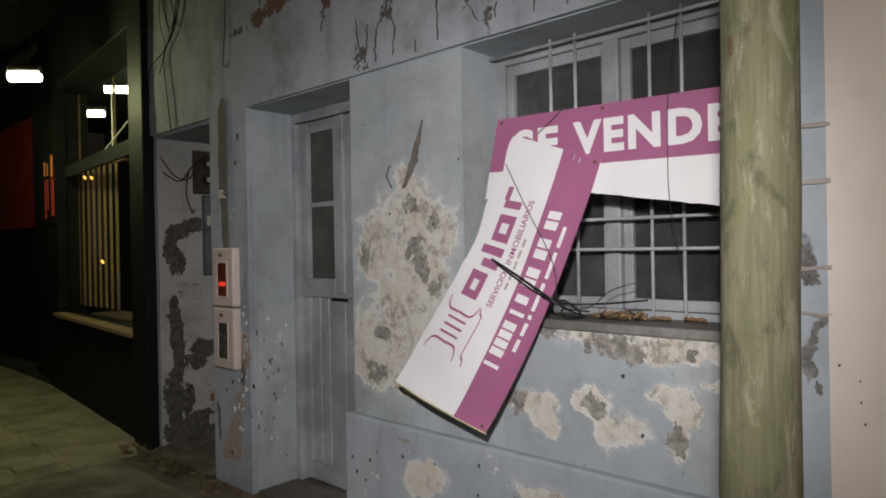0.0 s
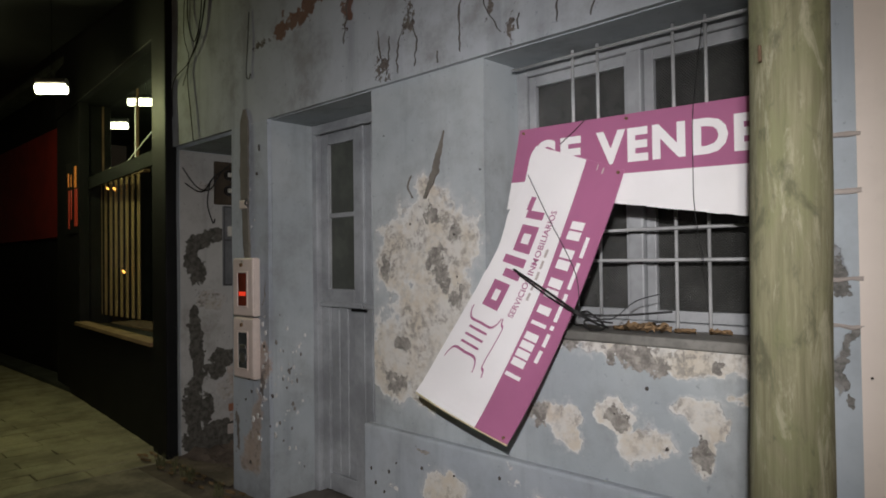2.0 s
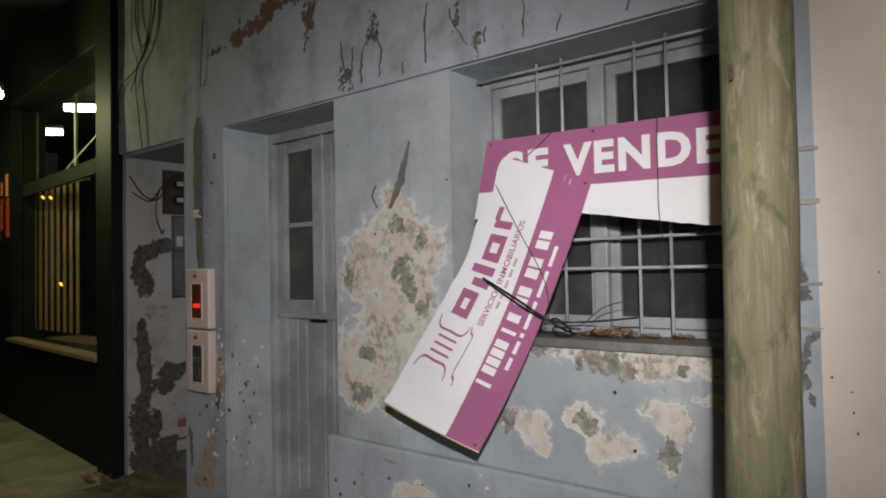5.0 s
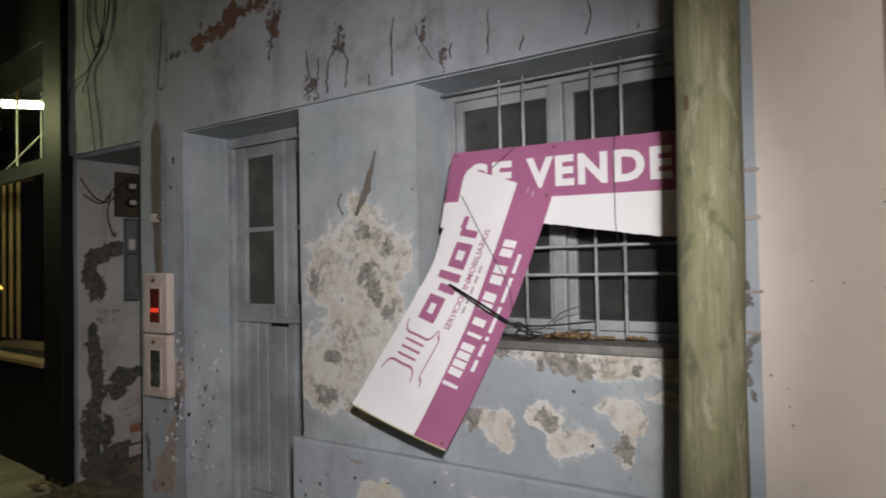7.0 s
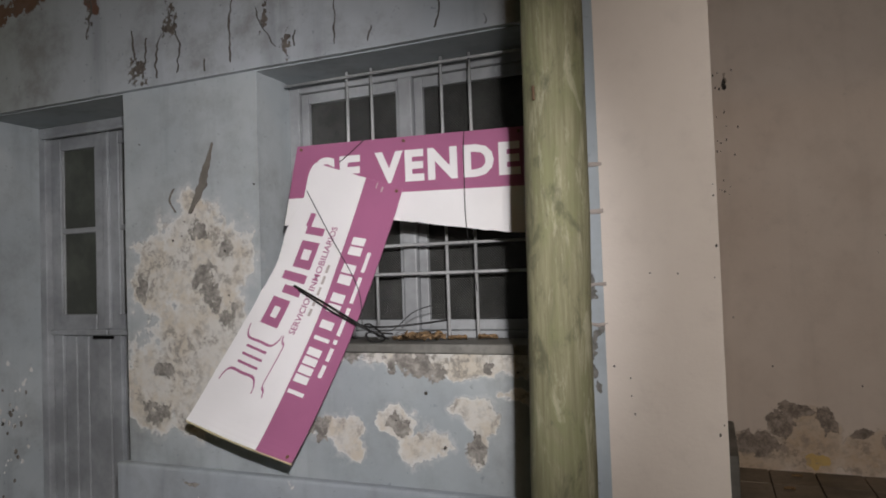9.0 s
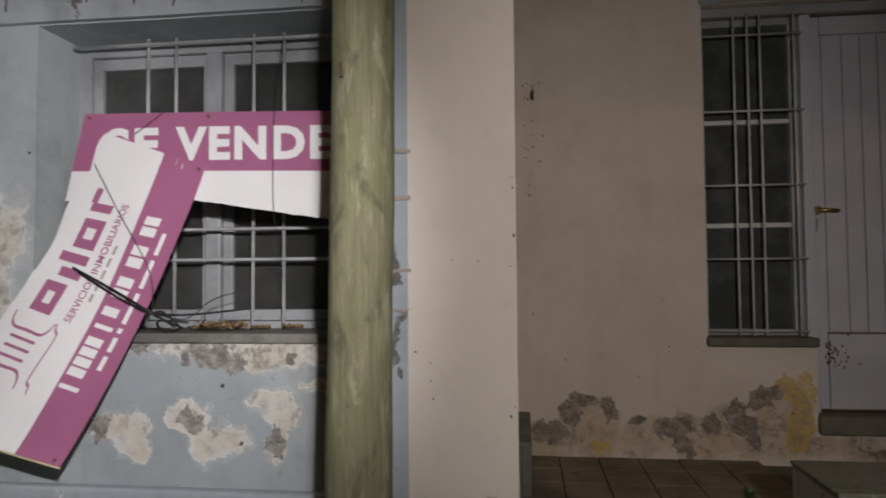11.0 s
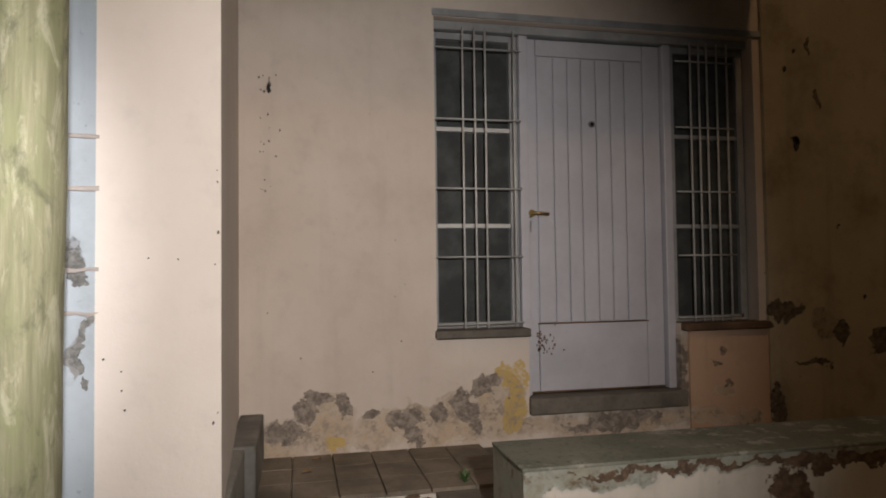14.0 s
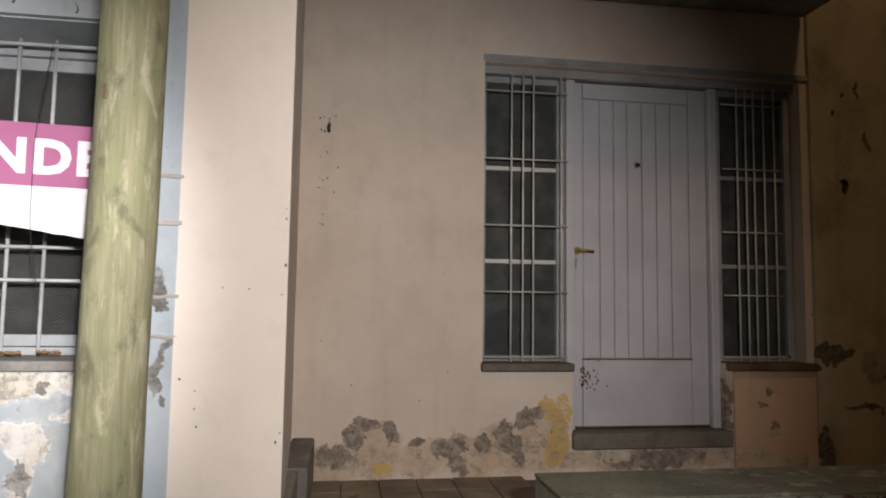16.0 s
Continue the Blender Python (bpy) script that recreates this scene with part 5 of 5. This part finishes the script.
specks("wall_cream_house", 3.392, [(0.06, 2.25, 0.035, 0.16, 20, 0.004), (0.05, 2.62, 0.02, 0.06, 5, 0.005), (0.075, 2.55, 0.006, 0.015, 4, 0.010), (0.6, 1.9, 0.5, 0.5, 8, 0.003), (0.5, 1.2, 0.4, 0.2, 6, 0.004), (2.6, 1.1, 0.15, 0.1, 6, 0.008)], crack_dark)
specks("wall_cream_side", 3.366, [(3.17, 2.36, 0.012, 0.012, 5, 0.015), (3.5, 1.6, 0.3, 0.4, 5, 0.007), (3.3, 2.9, 0.15, 0.15, 2, 0.010)], crack_dark)
specks("pilaster", 1.944, [(-0.29, 1.30, 0.02, 0.10, 4, 0.003), (-0.2, 1.6, 0.1, 0.5, 3, 0.002), (-0.012, 1.4, 0.006, 0.4, 6, 0.003)], crack_dark)
specks("wall_blue_house", 2.194, [(-2.35, 2.1, 0.2, 0.3, 3, 0.004), (-1.1, 1.15, 0.3, 0.15, 6, 0.005), (-1.95, 2.0, 0.06, 0.3, 3, 0.004)], crack_dark)
specks("wall_pillar", 2.166, [(-3.7, 0.9, 0.08, 0.25, 12, 0.009), (-3.66, 2.3, 0.03, 0.1, 3, 0.012)], crack_dark)

white_chip = plain("limewash_chip", (0.60, 0.60, 0.58), 0.85, vary=0.3)
specks("wall_pillar", 2.166, [(-3.62, 1.05, 0.03, 0.16, 16, 0.010), (-3.64, 0.75, 0.05, 0.12, 10, 0.012), (-3.7, 1.9, 0.08, 0.4, 6, 0.005)], white_chip)
specks("plinth_blue", 2.141, [(-2.3, 0.6, 0.15, 0.1, 8, 0.007), (-1.5, 0.6, 0.4, 0.12, 12, 0.006)], crack_dark)


# paint flakes on the door reveal beside the pillar
for k in range(46):
    py, pz, r = random.uniform(2.21, 2.44), random.gauss(0.92, 0.22), random.uniform(0.004, 0.014)
    x = -3.566
    bm = bmesh.new()
    rim = [bm.verts.new((x, py + r * random.uniform(0.4, 0.9) * math.cos(i * math.tau / 7), pz + 1.6 * r * random.uniform(0.5, 1.0) * math.sin(i * math.tau / 7))) for i in range(7)]
    back = [bm.verts.new((x - 0.008, v.co.y, v.co.z)) for v in rim]
    bm.faces.new(rim)
    for i in range(7):
        bm.faces.new((rim[i], rim[(i + 1) % 7], back[(i + 1) % 7], back[i]))
    part("paint_flake", bm, white_chip if k % 3 else chase, bpy.data.objects["wall_blue_house"])


def plaster_tear(keys, owner):
    """A long sliver where the render has come off, widest in the middle."""
    line = curve_path([(x, 0, z) for x, z, w in keys], 10)
    bm = bmesh.new()
    rows = []
    for i, p in enumerate(line):
        k = i / 10
        j = min(int(k), len(keys) - 2)
        w = keys[j][2] + (keys[j + 1][2] - keys[j][2]) * (k - j)
        a = w * (1 + 0.7 * noise.noise((p.z * 40, 1, 2)))
        b = w * (1 + 0.7 * noise.noise((p.z * 34, 5, 2)))
        rows.append([bm.verts.new((p.x - a, 2.1915, p.z)), bm.verts.new((p.x + b, 2.1915, p.z)), bm.verts.new((p.x + b, 2.203, p.z)), bm.verts.new((p.x - a, 2.203, p.z))])
    for p, q in zip(rows, rows[1:]):
        for i in range(4):
            bm.faces.new((p[i], p[(i + 1) % 4], q[(i + 1) % 4], q[i]))
    bm.faces.new(rows[0]), bm.faces.new(rows[-1])
    part("plaster_tear", bm, chase, owner, "grey sliver of bare mortar")


blue = bpy.data.objects["wall_blue_house"]
plaster_tear([(-2.065, 2.29, 0.001), (-2.085, 2.23, 0.008), (-2.11, 2.16, 0.018), (-2.135, 2.09, 0.022), (-2.17, 2.03, 0.014), (-2.20, 1.98, 0.006)], blue)
plaster_tear([(-2.29, 2.10, 0.001), (-2.31, 2.07, 0.002), (-2.315, 2.04, 0.002), (-2.28, 1.99, 0.001)], blue)

edge = bpy.data.objects["wall_blue_corner"]
for z in (2.0, 1.85, 1.62, 1.497):
    keys = [(-0.42 + 0.03 * k, 1.952, z + 0.006 * noise.noise((k * 0.9, z * 7, 1))) for k in range(4)]
    part("mortar_joint", rod(keys, 0.006, 6, 0.8), mark_grey, edge, "pale mortar ridge")

# ---------------------------------------------------------------- loose small things
def leaf_pile(name, label, spots, size, mat, cat="leaf"):
    for x, y, z in spots:
        bm = bmesh.new()
        n, m = 14, 9
        g = []
        for j in range(m):
            row = []
            for i in range(n):
                u, v = i / (n - 1) * 2 - 1, j / (m - 1) * 2 - 1
                w = (1 - u * u) ** 0.6
                fold = noise.noise((u * 3.5 + x * 9, v * 3, x * 5))
                row.append(bm.verts.new((x + (u + 0.12 * fold) * size, y + (v * w * 0.55 + 0.2 * fold) * size, z + size * (0.3 * abs(v) + 0.5 * abs(fold) + 0.3 * abs(noise.noise((u * 7, v * 7, x * 3)))) + 0.03 * size)))
            g.append(row)
        for j in range(m - 1):
            for i in range(n - 1):
                bm.faces.new((g[j][i], g[j][i + 1], g[j + 1][i + 1], g[j + 1][i]))
        bmesh.ops.remove_doubles(bm, verts=bm.verts[:], dist=0.0005)
        ob = mesh_object(name, bm, mat, True)
        mod = ob.modifiers.new("thickness", "SOLIDIFY")
        mod.thickness = 0.0015
        tagged(ob, label, cat, "dry leaves")


leaf_pile("dry_leaf", "curled brown dry leaf on the window sill", [(-1.12, 2.25, 1.402), (-1.07, 2.28, 1.402), (-0.60, 2.28, 1.402)], 0.062, dry_leaf)
leaf_pile("dry_leaf", "small brown dry leaf on the window sill", [(-1.20, 2.28, 1.402), (-0.85, 2.33, 1.402), (-0.97, 2.31, 1.402)], 0.04, dry_leaf)
leaf_pile("dry_leaf", "small brown dry leaf on the pavement", [(random.uniform(-5.2, -3.6), random.uniform(1.95, 2.14), G) for _ in range(36)], 0.03, dry_leaf)
leaf_pile("dry_leaf", "small dry leaf on the landing", [(0.25, 3.1, 0.675), (0.3, 3.3, 0.675)], 0.022, dry_leaf)
for k in range(11):
    x, y = random.uniform(-4.95, -3.75), random.uniform(2.0, 2.13)
    tuft = bmesh.new()
    for b in range(16):
        a, h = random.uniform(0, math.tau), random.uniform(0.04, 0.12)
        base = Vector((x + random.uniform(-0.03, 0.03), y + random.uniform(-0.02, 0.02), G - 0.012))
        tip = base + Vector((0.5 * h * math.cos(a), 0.5 * h * math.sin(a), h))
        across = Vector((-math.sin(a), math.cos(a), 0)) * 0.003
        mid = base.lerp(tip, 0.5) + Vector((0, 0, 0.2 * h))
        tuft.faces.new([tuft.verts.new(c) for c in (base - across, base + across, mid + across * 0.8, tip, mid - across * 0.8)])
    tagged(mesh_object("grass_tuft", tuft, dry_grass), "dull green grass tuft at the foot of the wall", "grass", "grass at the wall foot")
wd = thing("weed", "small green weed growing on the landing edge", "weed", (0.93, 2.78, 0.675))
for k in range(14):
    a = k * 2.4
    p = Vector((0.93, 2.78, 0.675))
    q = p + Vector((0.020 * math.cos(a), 0.020 * math.sin(a), 0.012 + 0.0025 * k))
    s = Vector((-math.sin(a), math.cos(a), 0)) * 0.007
    bm = bmesh.new()
    bm.faces.new([bm.verts.new(c) for c in (p, q - s, q + (q - p) * 0.5, q + s)])
    part("leaf", bm, green_leaf, wd)

# ---------------------------------------------------------------- paving laid piece by piece
pav = bpy.data.objects["pavement"]
wide, long = 0.20, 0.60
shared = None
for i in range(42):
    for j in range(7):
        x, y = -4.95 - (i + 1) * wide, -1.45 + j * long - (0.3 if i % 2 else 0.0) + 0.06
        if shared is None:
            bm = block(0.004, wide - 0.004, 0.004, long - 0.004, -0.03, 0.0, 0.004, 1)
            ob = mesh_object("paving_tile", bm, paving)
            shared = ob.data
        else:
            ob = new("paving_tile", shared)
        ob.parent = pav
        ob.location = (x, y, G + random.uniform(-0.004, 0.002))
        ob.rotation_euler = (random.uniform(-0.005, 0.005), random.uniform(-0.006, 0.006), 0)
land = bpy.data.objects["landing"]
shared = None
for i in range(6):
    for j in range(3):
        if shared is None:
            bm = block(0.002, 0.193, 0.002, 0.218, -0.02, 0.0, 0.002, 1)
            ob = mesh_object("floor_tile", bm, landing_tile)
            shared = ob.data
        else:
            ob = new("floor_tile", shared)
        ob.parent = land
        ob.location = (-0.01 + i * 0.196, 2.732 + j * 0.222, 0.676 + random.uniform(-0.001, 0.001))
